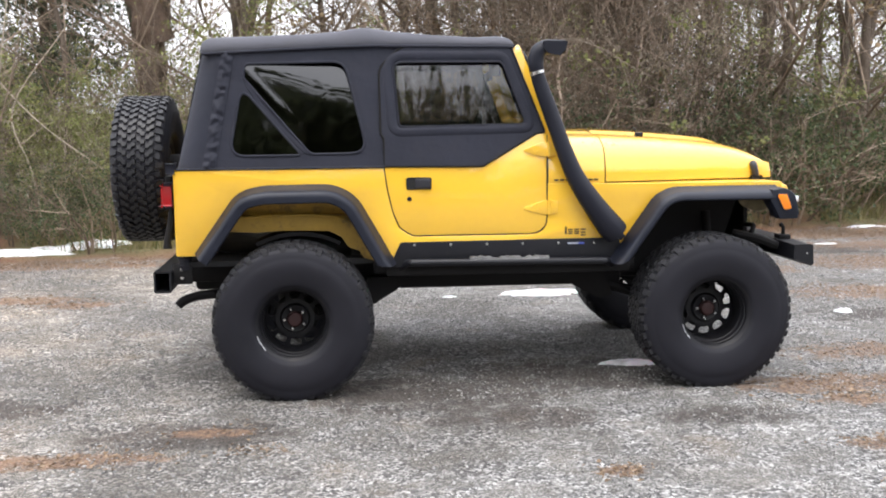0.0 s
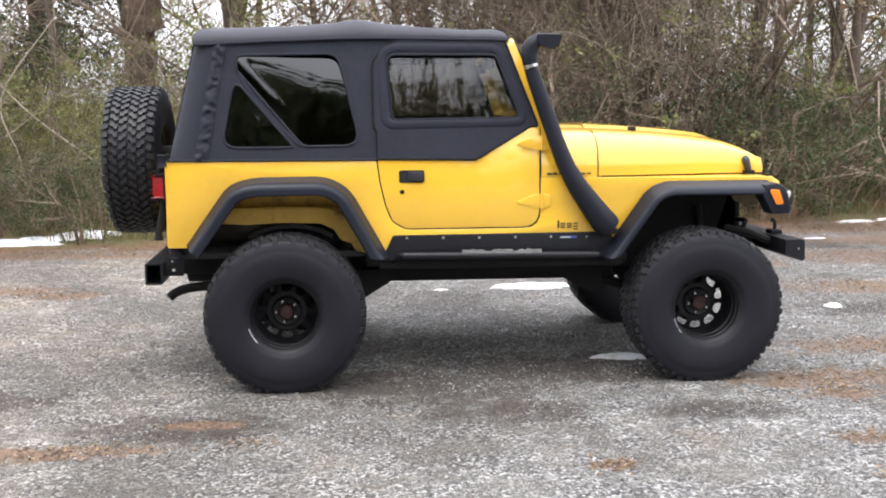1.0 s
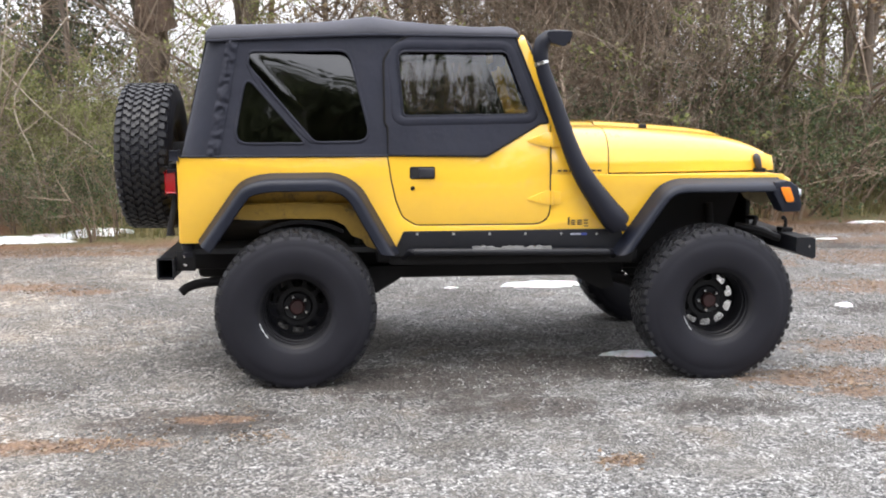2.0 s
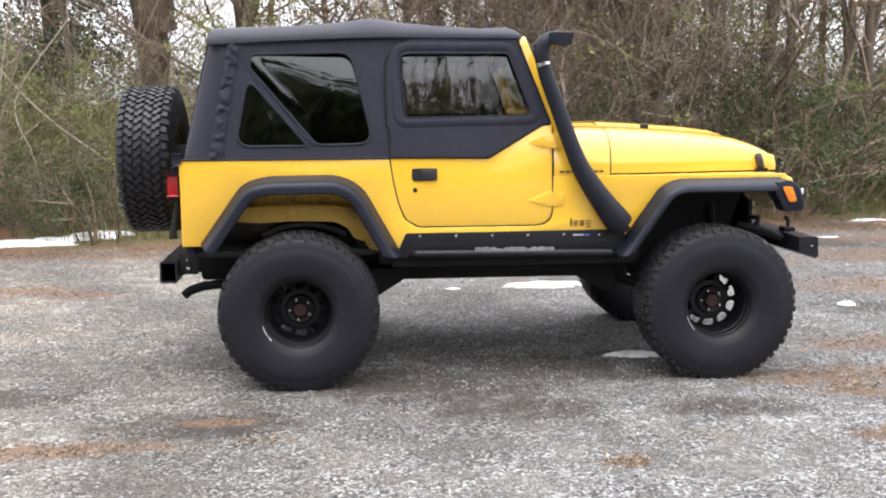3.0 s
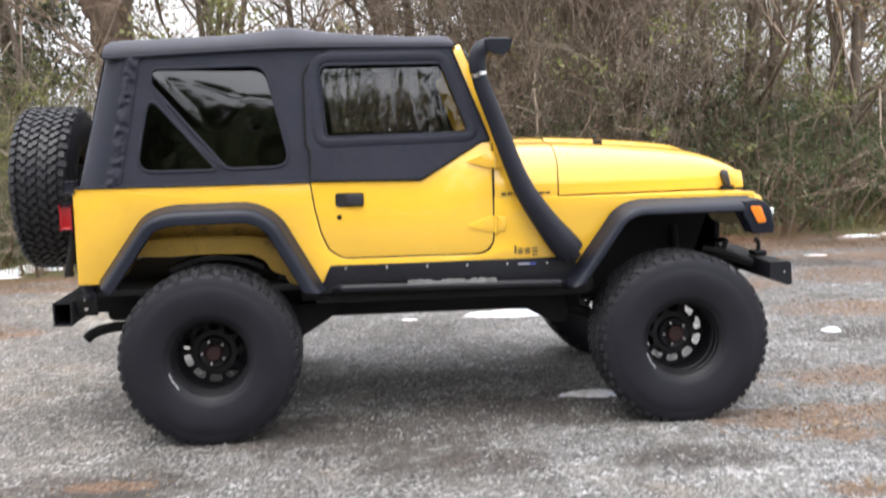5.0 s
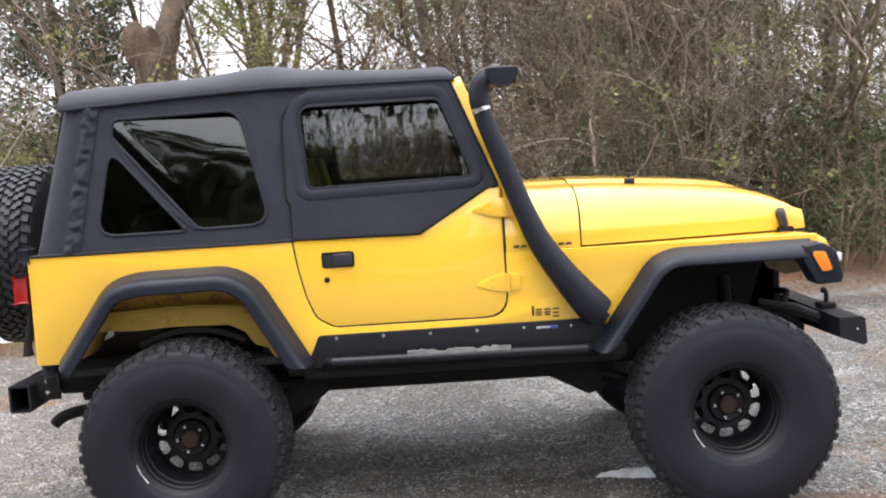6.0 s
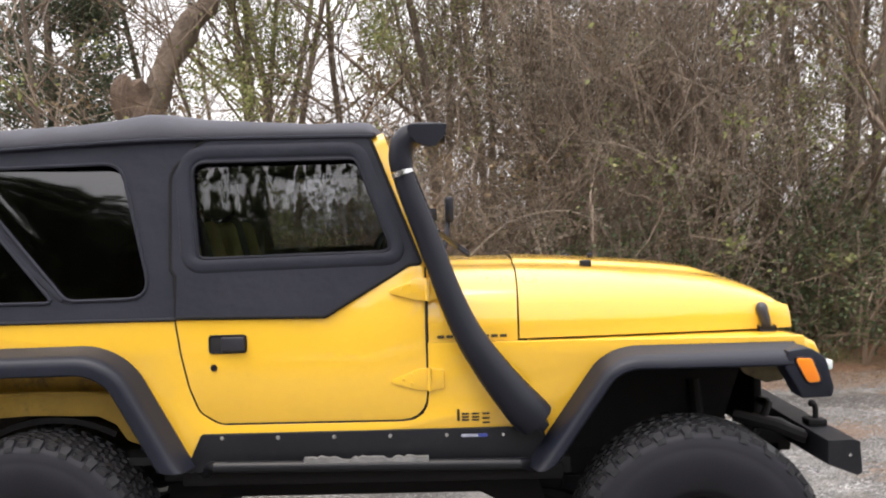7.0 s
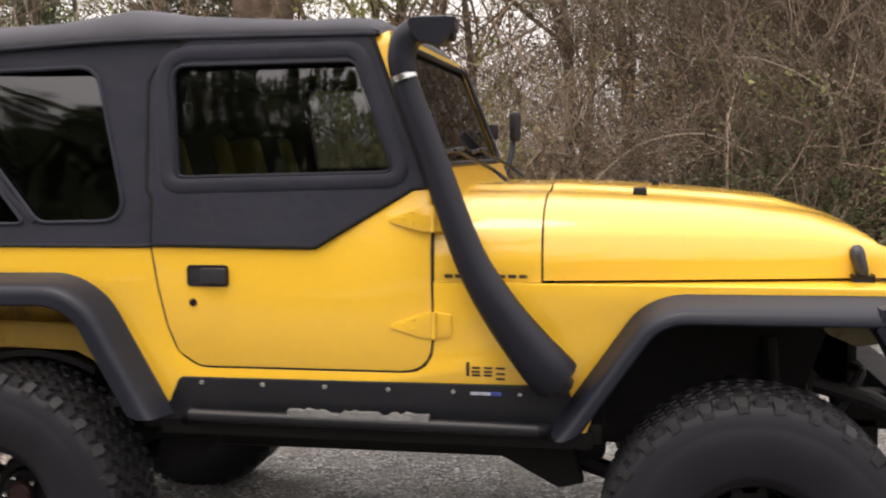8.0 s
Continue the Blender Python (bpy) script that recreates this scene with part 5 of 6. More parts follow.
    top = [1.930, 1.966, 1.982, 1.990, 2.004, 2.020, 2.034, 2.033, 2.014, 1.996, 1.982, 1.986, 1.980, 1.958, 1.922]
    seam = [1.884, 1.884, 1.885, 1.897, 1.911, 1.919, 1.922, 1.923, 1.923, 1.921, 1.918, 1.917, 1.916, 1.915, 1.913]
    xs = np.linspace(0, len(keys_x) - 1, 79)
    secs = []
    for k in xs:
        x, zt, zs = (float(np.interp(k, range(len(keys_x)), a)) for a in (keys_x, top, seam))
        half = [(0.678, zs), (0.682, zs + 0.012), (0.677, zs + 0.42 * (zt - zs)), (0.652, zs + 0.74 * (zt - zs)), (0.60, zt - 0.012), (0.5, zt - 0.003), (0.35, zt + 0.003), (0.17, zt + 0.006), (0.0, zt + 0.007)]
        row = []
        for y, z in half:
            ease = min(1, max(0, (x + 0.46) / 0.15))
            row.append((y + 0.004 * ease * noise.noise((x * 7, z * 9, 4)), z + ease * (0.005 * noise.noise((x * 4, y * 7, 1)) + 0.003 * noise.noise((x * 13 + z * 9, y * 5, 2))) * (y < 0.67), 0))
        secs.append([(x, -y, z) for y, z, _ in row] + [(x, y, z) for y, z, _ in reversed(row[:-1])])
    roof = part("soft_top_roof", loft(secs), CANVAS_TOP, car, "black canvas roof over bows, sky light painted into its tone", smooth=55)
    for s in (-1, 1):
        part("roof_welt", tube([(x, s * 0.682, z - 0.002) for x, z in zip(keys_x[1:-1], seam[1:-1])], 0.007, 7), CANVAS, roof)
    # rear canvas with window, leaning forward
    rise2 = Vector((0.158, 0, 0.692)).normalized()

    def rr(a, b, d):
        p = Vector((-0.628, 0, 1.258)) + rise2 * b + Vector((-rise2.z, 0, rise2.x)) * d
        return (p.x, a * (1 - 0.17 * b * 0.8), p.z)

    rw = rounded([(-0.50, 0.12, 0.05), (0.50, 0.12, 0.05), (0.50, 0.56, 0.05), (-0.50, 0.56, 0.05)], 4)
    rear = part("rear_canvas", plate(rounded([(-0.648, 0.0), (0.648, 0.0), (0.648, 0.705), (-0.648, 0.705)], 2), [rw], -0.004, -0.001, rr, 0), CANVAS, car, "black canvas rear panel")
    w = part("rear_window", plate(rw, [], 0.0, 0.003, rr, 0), TINT_VINYL, rear, "dark tinted rear window")
    w.visible_shadow = False
    part("tailgate", plate(rounded([(-0.742, 0.779), (0.742, 0.779), (0.742, 1.256), (-0.742, 1.256)], 2), [], 0.0, 0.02, lambda a, b, d: (-0.618 - d, a, b), 0.005), YELLOW, car, "yellow tailgate")


def build_intake(car):
    """The raised air intake that climbs the windscreen pillar."""
    line = [(1.822, -0.808, 0.868), (1.768, -0.822, 0.927), (1.672, -0.828, 1.050), (1.585, -0.822, 1.185), (1.525, -0.815, 1.320), (1.445, -0.800, 1.540), (1.385, -0.795, 1.700), (1.364, -0.795, 1.768)]
    pts = smooth_line(line, 5)
    n = len(pts)
    rad = [float(np.interp(i / (n - 1), [0, 0.05, 0.12, 0.28, 0.45, 0.6, 0.85, 1], [0.072, 0.074, 0.074, 0.062, 0.051, 0.046, 0.041, 0.038])) for i in range(n)]
    pipe = part("air_intake_pipe", tube(pts, rad, 16, False, ((0, 1, 0), 0.80)), PLASTIC, car, "black plastic raised air intake", smooth=50)
    part("air_intake_foot", moved(box(-0.055, 0.055, -0.045, 0.045, -0.02, 0.02, 0.006), pose(1.812, -0.800, 0.878, 0, 40, 0)), PLASTIC, pipe)
    part("clamp_band", tube([(1.367, -0.795, 1.760), (1.361, -0.795, 1.777)], 0.0405, 20), CHROME, pipe, "bright clamp band")
    head_line = smooth_line([(1.362, -0.795, 1.775), (1.358, -0.795, 1.830), (1.372, -0.795, 1.880), (1.412, -0.795, 1.905), (1.480, -0.795, 1.907), (1.520, -0.795, 1.905)], 4)
    k = len(head_line)
    head = tube(head_line, [float(np.interp(i / (k - 1), [0, 0.1, 0.4, 0.7, 1], [0.040, 0.043, 0.045, 0.040, 0.037])) for i in range(k)], 16)
    hd = part("air_intake_head", head, PLASTIC, pipe, "black forward-facing intake head", smooth=50)
    part("intake_mouth", plate(rounded([(1.372, 1.938, 0.03), (1.528, 1.936, 0.006), (1.517, 1.896, 0.008), (1.486, 1.857, 0.010), (1.452, 1.862, 0.02), (1.415, 1.872, 0.02)], 4), [], -0.842, -0.748, lambda x, z, d: (x, d, z), 0.01), PLASTIC, hd)
    part("intake_opening", box(1.512, 1.5245, -0.832, -0.758, 1.900, 1.928, 0.003), DARK_INSIDE, hd)
    part("pillar_bracket", box(1.405, 1.440, -0.80, -0.735, 1.600, 1.630, 0.004), PLASTIC, pipe)


def plain_marks(car):
    """Maker's marks as plain dark shapes."""
    y = -0.7615
    word = part("maker_badge", box(1.536, 1.546, y - 0.002, y + 0.002, 0.862, 0.906, 0.003), DECAL, car, "small dark maker's mark as plain shapes")
    for x0, z0, z1 in ((1.553, 0.862, 0.892), (1.590, 0.862, 0.892), (1.628, 0.852, 0.892)):
        for zz in (z0, (z0 + z1) / 2 - 0.004, z1 - 0.007):
            part("mark", box(x0, x0 + 0.027, y - 0.002, y + 0.002, zz, zz + 0.007, 0.002), DECAL, word)
    for i in range(8):
        x0 = 1.472 + 0.0325 * i
        part("mark", box(x0, x0 + 0.025, y - 0.0015, y + 0.0015, 1.165, 1.176, 0.002), DECAL, word)
    stk = part("guard_sticker", box(1.550, 1.612, -0.7725, -0.7705, 0.806, 0.816, 0.002), STICKER, car, "pale sticker on the rocker guard")
    part("sticker_end", box(1.613, 1.645, -0.7725, -0.7705, 0.805, 0.817, 0.002), STICKER_BLUE, stk)


def build_under(car):
    """Frame, axles, springs, bumpers, exhaust."""
    for s in (-1, 1):
        part("frame_rail", box(-0.66, 2.80, s * 0.42 - 0.04, s * 0.42 + 0.04, 0.585, 0.70, 0.01), CHASSIS, car, "black steel frame rail")
        part("body_floor_side", box(0.45, 1.95, s * 0.60 - 0.14, s * 0.60 + 0.12, 0.655, 0.72, 0.01), CHASSIS, car)
        for x in (0.05, 2.37):
            coil = [((0.055 * math.cos(a * 0.6)) + x, s * 0.42 + 0.055 * math.sin(a * 0.6), 0.50 + 0.32 * a / 60) for a in range(61)]
            part("coil_spring", tube(coil, 0.008, 6), CHASSIS, car)
        part("shock_absorber", tube([(-0.18, s * 0.50, 0.40), (-0.10, s * 0.46, 0.86)], 0.027, 10), CHASSIS, car)
        part("shock_absorber", tube([(2.50, s * 0.50, 0.42), (2.46, s * 0.46, 0.95)], 0.027, 10), CHASSIS, car)
        part("control_arm", tube([(0.02, s * 0.46, 0.37), (0.58, s * 0.40, 0.575)], 0.032, 8), CHASSIS, car)
        part("control_arm", tube([(2.34, s * 0.46, 0.38), (1.62, s * 0.42, 0.58)], 0.032, 8), CHASSIS, car)
        part("arm_bracket", plate([(0.42, 0.60), (0.66, 0.60), (0.58, 0.52), (0.45, 0.44), (0.38, 0.46)], [], -0.03, 0.03, lambda x, z, d: (x, s * 0.50 + d, z), 0), CHASSIS, car)
        part("arm_bracket", plate([(1.50, 0.60), (1.84, 0.60), (1.88, 0.46), (1.80, 0.44)], [], -0.03, 0.03, lambda x, z, d: (x, s * 0.48 + d, z), 0), CHASSIS, car)
    part("skid_plate", box(0.72, 1.50, -0.36, 0.36, 0.505, 0.60, 0.02), CHASSIS, car, "black transfer-case skid plate")
    part("belly", box(0.50, 1.95, -0.46, 0.46, 0.515, 0.66, 0.03), CHASSIS, car)
    part("engine_block", box(1.80, 2.62, -0.26, 0.26, 0.52, 1.10, 0.03), CHASSIS, car)
    part("fuel_tank_guard", box(-0.60, -0.20, -0.38, 0.38, 0.52, 0.76, 0.03), CHASSIS, car)
    for x in (0.0, WHEELBASE):
        ax = part("axle", tube([(x, -0.70, HUB_Z), (x, 0.70, HUB_Z)], 0.042, 12), CHASSIS, car, "black solid axle")
        dy = 0.0 if x == 0 else 0.22
        bm = bmesh.new()
        bmesh.ops.create_uvsphere(bm, u_segments=18, v_segments=10, radius=0.13)
        part("differential", moved(bm, Matrix.Translation((x, dy, HUB_Z)) @ Matrix.Diagonal((1.1, 0.8, 1, 1))), CHASSIS, ax)
    part("drive_shaft", tube([(0.1, 0.0, 0.46), (0.75, 0.05, 0.58)], 0.03, 10), CHASSIS, car)
    part("drive_shaft", tube([(2.27, 0.2, 0.46), (1.45, 0.15, 0.58)], 0.03, 10), CHASSIS, car)
    part("tie_rod", tube([(2.52, -0.62, 0.45), (2.52, 0.62, 0.45)], 0.017, 8), CHASSIS, car)
    part("track_bar", tube([(2.47, -0.55, 0.47), (2.50, 0.40, 0.66)], 0.018, 8), CHASSIS, car)
    # muffler and tail pipe
    part("muffler", moved(lathe([(-0.28, 0.0), (-0.28, 0.08), (-0.25, 0.10), (0.25, 0.10), (0.28, 0.08), (0.28, 0.0)], 20), pose(-0.42, 0.0, 0.50, 0, 0, 0)), CHASSIS, car)
    part("tail_pipe", tube(smooth_line([(-0.25, -0.45, 0.545), (-0.42, -0.50, 0.525), (-0.56, -0.52, 0.515), (-0.64, -0.525, 0.490), (-0.675, -0.527, 0.462)], 4), 0.027, 12), CHASSIS, car, "dark turned-down tail pipe")
    # rear bumper: open-ended box tube
    ends = rounded([(-0.757, 0.585, 0.010), (-0.664, 0.585, 0.010), (-0.664, 0.704, 0.010), (-0.757, 0.704, 0.010)], 3)
    hollow = rounded([(-0.748, 0.594, 0.006), (-0.673, 0.594, 0.006), (-0.673, 0.695, 0.006), (-0.748, 0.695, 0.006)], 3)
    bump_r = part("rear_bumper", plate(ends, [hollow], -0.80, 0.80, lambda a, b, d: (a, d, b), 0), GUARD, car, "black steel box-section rear bumper")
    for s in (-1, 1):
        part("bumper_bracket", box(-0.66, -0.46, s * 0.40 - 0.03, s * 0.40 + 0.03, 0.60, 0.75, 0.006), CHASSIS, bump_r)
        side_br = part("bumper_bracket", box(-0.663, -0.56, s * 0.72 - 0.006, s * 0.72 + 0.006, 0.62, 0.735, 0.003), CHASSIS, bump_r)
        for i in range(2):
            part("bolt", moved(lathe([(-0.006, 0.0), (-0.006, 0.010), (0.0, 0.011)], 6), Matrix.Translation((-0.615, s * 0.727, 0.655 + 0.05 * i)) @ Matrix.Diagonal((1, -s, 1, 1))), CHROME, side_br, "bright bolt head")
        part("body_mount", moved(lathe([(-0.045, 0.0), (-0.045, 0.036), (-0.02, 0.040), (-0.015, 0.034), (0.015, 0.034), (0.02, 0.040), (0.045, 0.036), (0.045, 0.0)], 16), pose(-0.60, s * 0.70, 0.742, 90, 0, 0)), RUBBER, car, "black rubber body mount")
    # front bumper and bracket, winch hook and sway bar
    fb = part("front_bumper", loft([[(2.80 + dx, y, z) for dx, z in ((0.02, 0.712 + up), (0.02, 0.796), (0.11, 0.798), (0.130, 0.790), (0.136, 0.680 + up), (0.122, 0.672 + up), (0.02, 0.712 + up))]
                                    for y, up in ((-0.922, 0.004), (-0.915, 0.0), (-0.5, -0.01), (0.5, -0.01), (0.915, 0.0), (0.922, 0.004))]), GUARD, car, "black steel front bumper")
    for s in (-1, 1):
        part("frame_horn", box(2.66, 2.84, s * 0.42 - 0.04, s * 0.42 + 0.04, 0.66, 0.78, 0.01), CHASSIS, fb)
        mount = part("hook_mount", box(2.835, 2.905, s * 0.64 - 0.04, s * 0.64 + 0.04, 0.796, 0.822, 0.006), CHASSIS, fb)
        part("tow_hook", tube(smooth_line([(2.872, s * 0.64, 0.815), (2.874, s * 0.64, 0.850), (2.868, s * 0.64, 0.872), (2.850, s * 0.64, 0.880)], 4), [0.011] * 9 + [0.013, 0.014, 0.013, 0.008], 8), CHASSIS, mount, "black tow hook")
        part("fender_underside", plate(rounded([(2.56, 1.06), (2.60, 1.00, 0.03), (2.68, 0.965, 0.03), (2.745, 0.975, 0.02), (2.775, 1.06)], 3), [], -0.02, 0.0, lambda x, z, d: (x, s * (0.69 + d), z), 0.003), DRAB, car, "drab dirty fender underside")
        part("bumper_brace", tube([(2.66, s * 0.58, 0.83), (2.74, s * 0.64, 0.815), (2.83, s * 0.70, 0.775)], [0.014, 0.016, 0.012], 6, False, ((0, 0, 1), 0.5)), TREAD, fb, "dull grey steel brace")
        part("bolt", moved(lathe([(-0.004, 0.0), (-0.003, 0.006), (0.0, 0.007)], 8), Matrix.Translation((2.895, s * 0.922, 0.745)) @ Matrix.Diagonal((1, -s, 1, 1))), CHROME, fb, "bright bolt head")
        part("steering_link", tube([(2.58, s * 0.60, 0.83), (2.72, s * 0.66, 0.80), (2.82, s * 0.70, 0.76)], 0.024, 8), CHASSIS, car)
    part("sway_bar", tube(smooth_line([(2.50, -0.62, 0.52), (2.70, -0.60, 0.84), (2.72, -0.40, 0.86), (2.72, 0.40, 0.86), (2.70, 0.60, 0.84), (2.50, 0.62, 0.52)], 4), 0.015, 8), CHASSIS, car)


def build_inside(car):
    part("cabin_floor", box(-0.60, 1.75, -0.70, 0.70, 0.71, 0.74, 0), DARK_INSIDE, car)
    part("firewall", box(1.70, 1.72, -0.66, 0.66, 0.74, 1.24, 0), DARK_INSIDE, car)
    dash = part("dashboard", box(1.28, 1.46, -0.68, 0.68, 1.13, 1.42, 0.04, 3), DARK_INSIDE, car, "black dashboard")
    for y in (-0.36, 0.36):
        seat = part("seat", box(0.52, 1.02, y - 0.25, y + 0.25, 0.90, 1.06, 0.05, 3), CLOTH, car, "black and yellow bucket seat")
        back = moved(box(-0.07, 0.07, -0.15, 0.15, 0.0, 0.62, 0.04, 3), pose(0.58, y, 1.02, 0, -14, 0))
        part("backrest", back, CLOTH, seat, "black seat back centre")
        for k in (-1, 1):
            part("bolster", moved(box(-0.08, 0.10, 0.155, 0.235, 0.0, 0.60, 0.035, 3), pose(0.58, y, 1.02, 0, -14, 0) @ Matrix.Diagonal((1, k, 1, 1))), TAN, seat, "yellow seat bolster")
        part("headrest", moved(box(-0.05, 0.05, -0.13, 0.13, 0.64, 0.82, 0.04, 3), pose(0.58, y, 1.02, 0, -14, 0)), CLOTH, seat)
    bar = [(0.36, -0.60, 0.75), (0.36, -0.60, 1.60), (0.36, -0.52, 1.82), (0.36, -0.38, 1.87), (0.36, 0.38, 1.87), (0.36, 0.52, 1.82), (0.36, 0.60, 1.60), (0.36, 0.60, 0.75)]
    part("roll_bar", tube(smooth_line(bar, 5), 0.038, 10), DARK_INSIDE, car, "black padded roll bar")
    for s in (-1, 1):
        part("roll_bar_side", tube(smooth_line([(0.36, s * 0.54, 1.83), (0.9, s * 0.56, 1.87), (1.24, s * 0.58, 1.85)], 4), 0.034, 10), DARK_INSIDE, car)
        part("roll_bar_rear", tube([(0.36, s * 0.54, 1.80), (-0.45, s * 0.60, 1.20)], 0.034, 10), DARK_INSIDE, car)
    wheel = [(1.14 + 0.06 * math.sin(a) * 0.9, 0.36 + 0.19 * math.cos(a), 1.36 + 0.18 * math.sin(a)) for a in (2 * math.pi * i / 32 for i in range(32))]
    sw = part("steering_wheel", tube(wheel, 0.014, 8, True), DARK_INSIDE, car, "black steering wheel")
    for a in (0.3, math.pi - 0.3, -math.pi / 2):
        part("spoke", tube([(1.145, 0.36, 1.36), (1.14 + 0.054 * math.sin(a), 0.36 + 0.19 * math.cos(a), 1.36 + 0.18 * math.sin(a))], 0.012, 6), DARK_INSIDE, sw)
    part("steering_column", tube([(1.145, 0.36, 1.36), (1.40, 0.36, 1.24)], 0.028, 8), DARK_INSIDE, sw)
    part("rear_view_mirror", box(1.19, 1.215, -0.11, 0.11, 1.74, 1.80, 0.012, 3), PLASTIC, car)
    part("sun_visor", box(1.185, 1.20, -0.55, -0.12, 1.76, 1.90, 0.006), DARK_INSIDE, car)
    part("rear_seat", box(-0.22, 0.12, -0.40, 0.40, 0.90, 1.22, 0.06, 3), CLOTH, car)
    # mirror on the far door
    mir = part("door_mirror", box(1.485, 1.530, 0.80, 0.90, 1.590, 1.725, 0.018, 3), PLASTIC, car, "black door mirror")
    part("mirror_arm", tube([(1.47, 0.77, 1.44), (1.49, 0.82, 1.52), (1.50, 0.86, 1.60)], 0.014, 8), PLASTIC, mir)


def build_vehicle():
    car = thing("off_road_vehicle", (WHEELBASE / 2, 0, 0), "yellow lifted two-door off-road vehicle with black soft top, parked on gravel", "vehicle")
    for s in (-1, 1):
        build_side(car, s)
    build_upper(car)
    build_intake(car)
    build_under(car)
    build_inside(car)
    plain_marks(car)
    road, spare = wheel_parts(True), wheel_parts(False)
    for x in (0.0, WHEELBASE + 0.010):
        add_wheel(car, road, pose(x, -0.775, HUB_Z), "wheel", "big black off-road wheel", True)
        add_wheel(car, road, pose(x, 0.775, HUB_Z, 0, 0, 180), "wheel", "big black off-road wheel")
    add_wheel(car, spare, pose(-0.897, 0.0, 1.222, 0, 0, -90), "spare_wheel", "spare off-road wheel mounted on the tailgate")
    carrier = part("spare_carrier", tube([(-0.63, 0, 1.22), (-0.80, 0, 1.22)], 0.09, 16), CHASSIS, car, "black spare wheel carrier")
    part("carrier_strut", tube([(-0.652, -0.70, 1.06), (-0.668, -0.71, 0.96), (-0.690, -0.71, 0.86), (-0.690, -0.71, 0.82)], [0.018, 0.018, 0.019, 0.026], 8), CHASSIS, carrier)
    part("carrier_arm", box(-0.69, -0.65, -0.70, 0.0, 1.16, 1.22, 0.006), CHASSIS, carrier)
    return car


build_vehicle()


# ---- loose ground cover ----
def snow_patch(x, y, lx, ly, h, seed, rz=0.0):
    """A thin, ragged, half-melted patch of snow."""
    g = random.Random(seed)
    bm = bmesh.new()
    n, m = 40, 5
    out = [1 + 0.55 * noise.noise((math.cos(2 * math.pi * i / n) * 1.6, math.sin(2 * math.pi * i / n) * 1.6, seed)) + 0.20 * g.uniform(-1, 1) for i in range(n)]
    rings = []
    for j in range(m):
        t = (j + 1) / m
        rings.append([bm.verts.new((math.cos(2 * math.pi * i / n) * lx * t * out[i], math.sin(2 * math.pi * i / n) * ly * t * out[i],
                                    h * max(0, 1 - t ** 4) * (0.8 + 0.5 * noise.noise((i * 0.3, j, seed))) + (-0.012 if j == m - 1 else 0.004))) for i in range(n)])
    c = bm.verts.new((0, 0, h))
    for i in range(n):
        k = (i + 1) % n
        bm.faces.new((c, rings[0][i], rings[0][k]))
        for a, b in zip(rings, rings[1:]):
            bm.faces.new((a[i], b[i], b[k], a[k]))
    ob = new("snow_patch", finish("snow_patch", bm, SNOW, 60))
    ob.matrix_basis = pose(x, y, ground_z(x, y), 0, 0, rz)
    tagged(ob, "half-melted patch of white snow on the ground", "snow", "snow patches")


for k, (x, y, lx, ly, h, rz) in enumerate(((-3.55, 5.00, 0.75, 0.22, 0.05, 8), (-2.55, 5.42, 0.36, 0.18, 0.06, 5), (-4.6, 4.75, 0.6, 0.2, 0.05, 10), (-2.95, 5.22, 0.3, 0.12, 0.04, 0), (1.95, 2.10, 0.36, 0.11, 0.03, 3),
                                           (2.06, -0.35, 0.17, 0.055, 0.028, -3), (4.11, 1.0, 0.065, 0.05, 0.03, 0), (6.95, 6.15, 0.26, 0.06, 0.03, 6), (7.5, 6.3, 0.2, 0.05, 0.03, 4), (7.95, 6.4, 0.16, 0.05, 0.03, 4), (8.4, 6.25, 0.2, 0.05, 0.03, 4), (8.9, 6.2, 0.25, 0.06, 0.03, -6), (1.14, 2.0, 0.06, 0.03, 0.015, 0), (5.75, 4.7, 0.13, 0.03, 0.010, 0))):
    snow_patch(x, y, lx, ly, h, 40 + k, rz)


def scatter_stones():
    """Loose gravel, thickest where the lot is least worn."""
    g = random.Random(5)
    v, f = [], []
    while len(f) < 60000 * 8:
        x, y = g.uniform(-4.5, 6.2), -2.9 + 7.4 * g.random() ** 1.35
        if y > edge_y(x) + 0.1 or noise.noise((x * 1.3, y * 1.3, 7)) + 0.35 < g.random() * 0.8:
            continue
        r = g.uniform(0.0032, 0.0072) * (1.6 if g.random() < 0.08 else 1.0)
        a = g.uniform(0, math.pi)
        ca, sa = math.cos(a), math.sin(a)
        lx, ly, lz = r * g.uniform(0.8, 1.5), r * g.uniform(0.7, 1.1), r * g.uniform(0.45, 0.8)
        b = len(v)
        z = LOT_Z + lz * 0.45 + 0.012 * noise.noise((x * 0.6, y * 0.6, 0)) * (abs(y) > 1.6 or x < -1.5 or x > 3.6)
        for dx, dy, dz in ((lx, 0, 0), (0, ly, 0), (-lx, 0, 0), (0, -ly, 0), (lx * 0.3, ly * 0.2, lz), (0, 0, -lz)):
            dx, dy = dx * g.uniform(0.75, 1.2), dy * g.uniform(0.75, 1.2)
            v.append((x + dx * ca - dy * sa, y + dx * sa + dy * ca, z + dz))
        f += [(b, b + 1, b + 4), (b + 1, b + 2, b + 4), (b + 2, b + 3, b + 4), (b + 3, b, b + 4), (b + 1, b, b + 5), (b + 2, b + 1, b + 5), (b + 3, b + 2, b + 5), (b, b + 3, b + 5)]
    ob = new("gravel", raw("gravel", v, f, STONE))
    tagged(ob, "loose grey and white gravel stones on the lot", "gravel", kind="stuff")


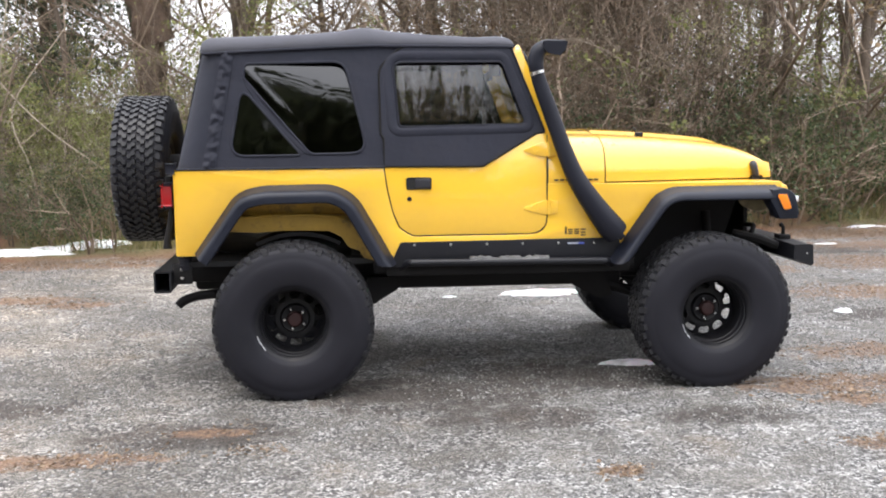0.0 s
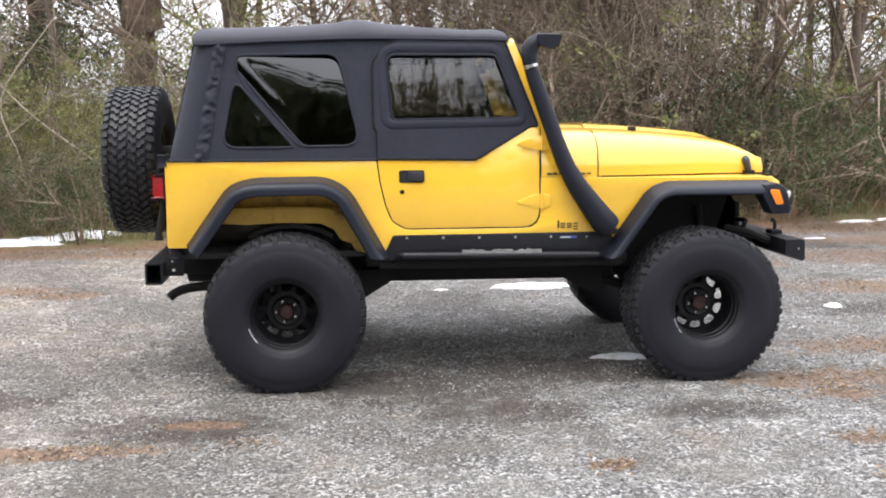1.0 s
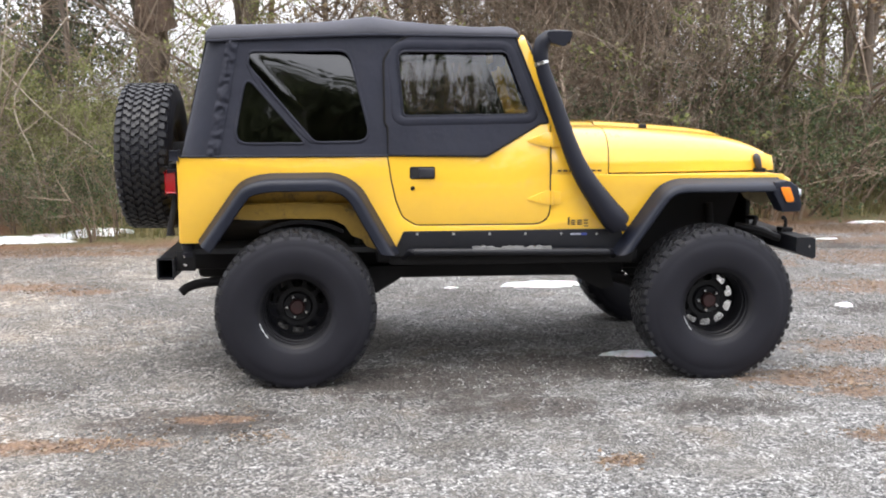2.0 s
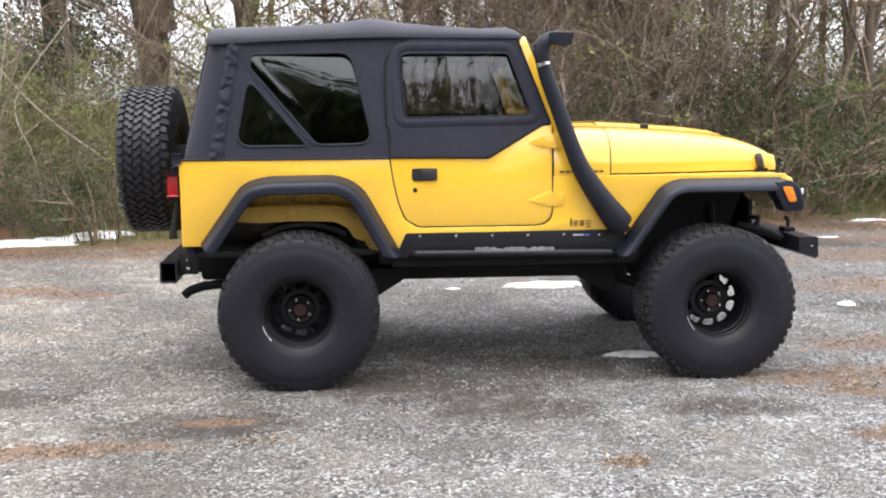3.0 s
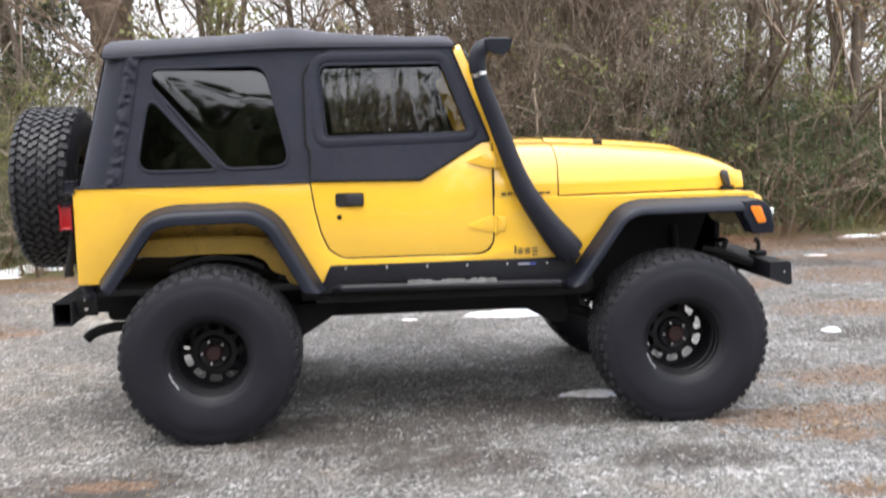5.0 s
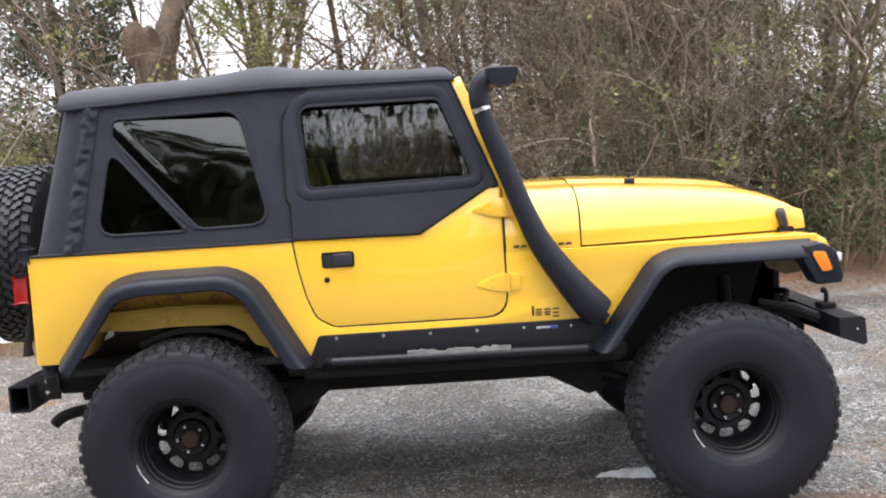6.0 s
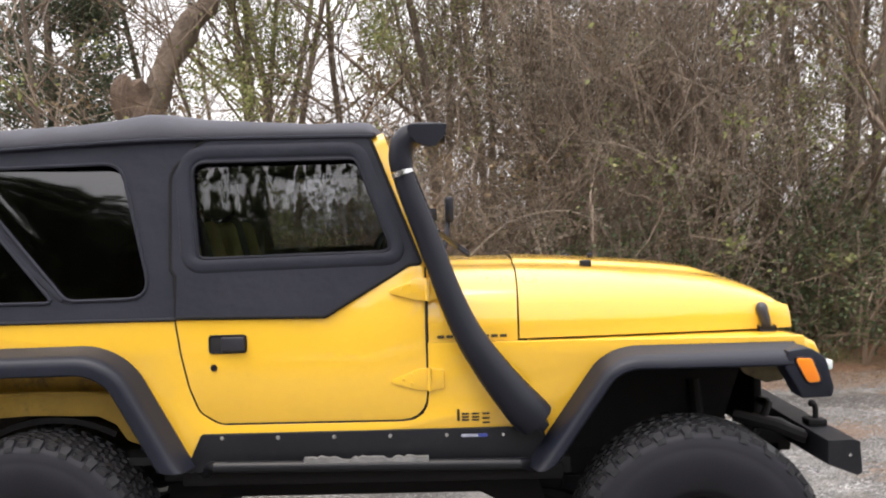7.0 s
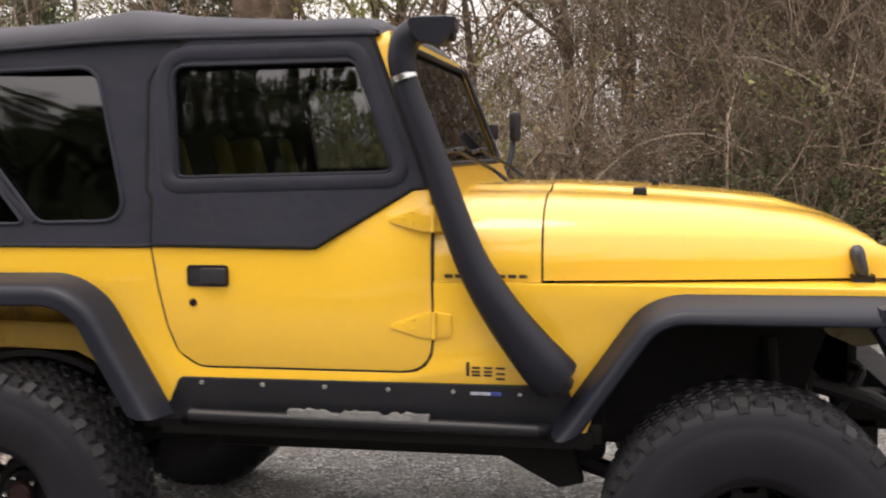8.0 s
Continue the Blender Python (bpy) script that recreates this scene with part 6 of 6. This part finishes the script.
def scatter_needles():
    """Drifts of rusty pine needles and leaf bits."""
    g = random.Random(8)
    v, f = [], []
    drifts = [(-2.5, 2.35, 0.4, 0.13, 500), (-1.95, 2.1, 0.25, 0.1, 300), (3.15, -0.92, 0.42, 0.11, 800), (3.05, -1.2, 0.16, 0.08, 350), (2.8, -1.95, 0.12, 0.05, 220), (-0.15, -1.73, 0.08, 0.04, 140),
              (-1.1, -1.78, 0.36, 0.07, 650), (-0.35, -1.42, 0.18, 0.08, 80), (1.5, -2.2, 0.06, 0.04, 200), (4.9, 1.9, 0.6, 0.2, 900), (5.6, 3.4, 0.8, 0.3, 900), (4.2, 3.3, 0.7, 0.2, 500), (-3.2, 1.2, 0.5, 0.15, 500),
              (2.75, -2.5, 0.1, 0.06, 250), (3.9, -0.2, 0.5, 0.15, 600), (0.4, 3.6, 1.2, 0.3, 500), (6.4, 5.55, 1.1, 0.25, 6000), (8.4, 5.95, 1.1, 0.25, 5000), (4.4, 5.2, 0.8, 0.2, 2500), (-3.0, 4.3, 1.0, 0.14, 2500)]
    spots = [(g.gauss(x, sx), g.gauss(y, sy)) for x, y, sx, sy, n in drifts for _ in range(n // 2)]
    for i in range(9000):
        x = g.uniform(-6.5, 11)
        spots.append((x, edge_y(x) + abs(g.gauss(0, 0.45)) - 0.15))
    for x, y in spots:
        a, ln, w = g.uniform(0, 2 * math.pi), g.uniform(0.012, 0.04), g.uniform(0.001, 0.0024)
        if g.random() < 0.08:
            ln, w = g.uniform(0.02, 0.035), g.uniform(0.007, 0.012)
        z = 0.006 + g.random() * 0.012 + ground_z(x, y)
        dx, dy = math.cos(a), math.sin(a)
        b = len(v)
        v += [(x - dy * w, y + dx * w, z), (x + dy * w, y - dx * w, z), (x + dx * ln + dy * w * 0.5, y + dy * ln - dx * w * 0.5, z + g.uniform(-0.004, 0.012)), (x + dx * ln - dy * w * 0.5, y + dy * ln + dx * w * 0.5, z + g.uniform(-0.004, 0.012))]
        f.append((b, b + 1, b + 2, b + 3))
    ob = new("pine_needles", raw("pine_needles", v, f, NEEDLES))
    tagged(ob, "rusty drifts of pine needles and dead leaf bits", "leaf litter", kind="stuff")


def scatter_grass():
    """Short pale winter grass on the verge."""
    g = random.Random(9)
    v, f = [], []
    while len(f) < 23000:
        x = g.uniform(-7, 12)
        off = 0.45 + abs(g.gauss(0, 0.7))
        y = edge_y(x) + off
        tall = len(f) > 16000
        if tall:
            x, y = g.gauss(7.2, 0.55), g.uniform(7.6, 13.0)
        elif noise.noise((x * 0.9, y * 0.9, 3)) < (-0.15 if x < -0.5 else 0.0):
            continue
        h = g.uniform(0.25, 0.75) if tall else g.uniform(0.05, 0.20)
        a = g.uniform(0, 2 * math.pi)
        lean = g.uniform(0.2, 1.0) * h
        w = g.uniform(0.0025, 0.005)
        z = ground_z(x, y)
        dx, dy = math.cos(a), math.sin(a)
        b = len(v)
        v += [(x - dy * w, y + dx * w, z), (x + dy * w, y - dx * w, z), (x + dx * lean * 0.4 + dy * w * 0.7, y + dy * lean * 0.4 - dx * w * 0.7, z + h * 0.7), (x + dx * lean * 0.4 - dy * w * 0.7, y + dy * lean * 0.4 + dx * w * 0.7, z + h * 0.7), (x + dx * lean, y + dy * lean, z + h)]
        f += [(b, b + 1, b + 2, b + 3), (b + 3, b + 2, b + 4)]
    ob = new("verge_grass", raw("verge_grass", v, f, GRASS))
    tagged(ob, "short pale green and straw winter grass on the verge", "grass", kind="stuff")


scatter_stones()
scatter_needles()
scatter_grass()
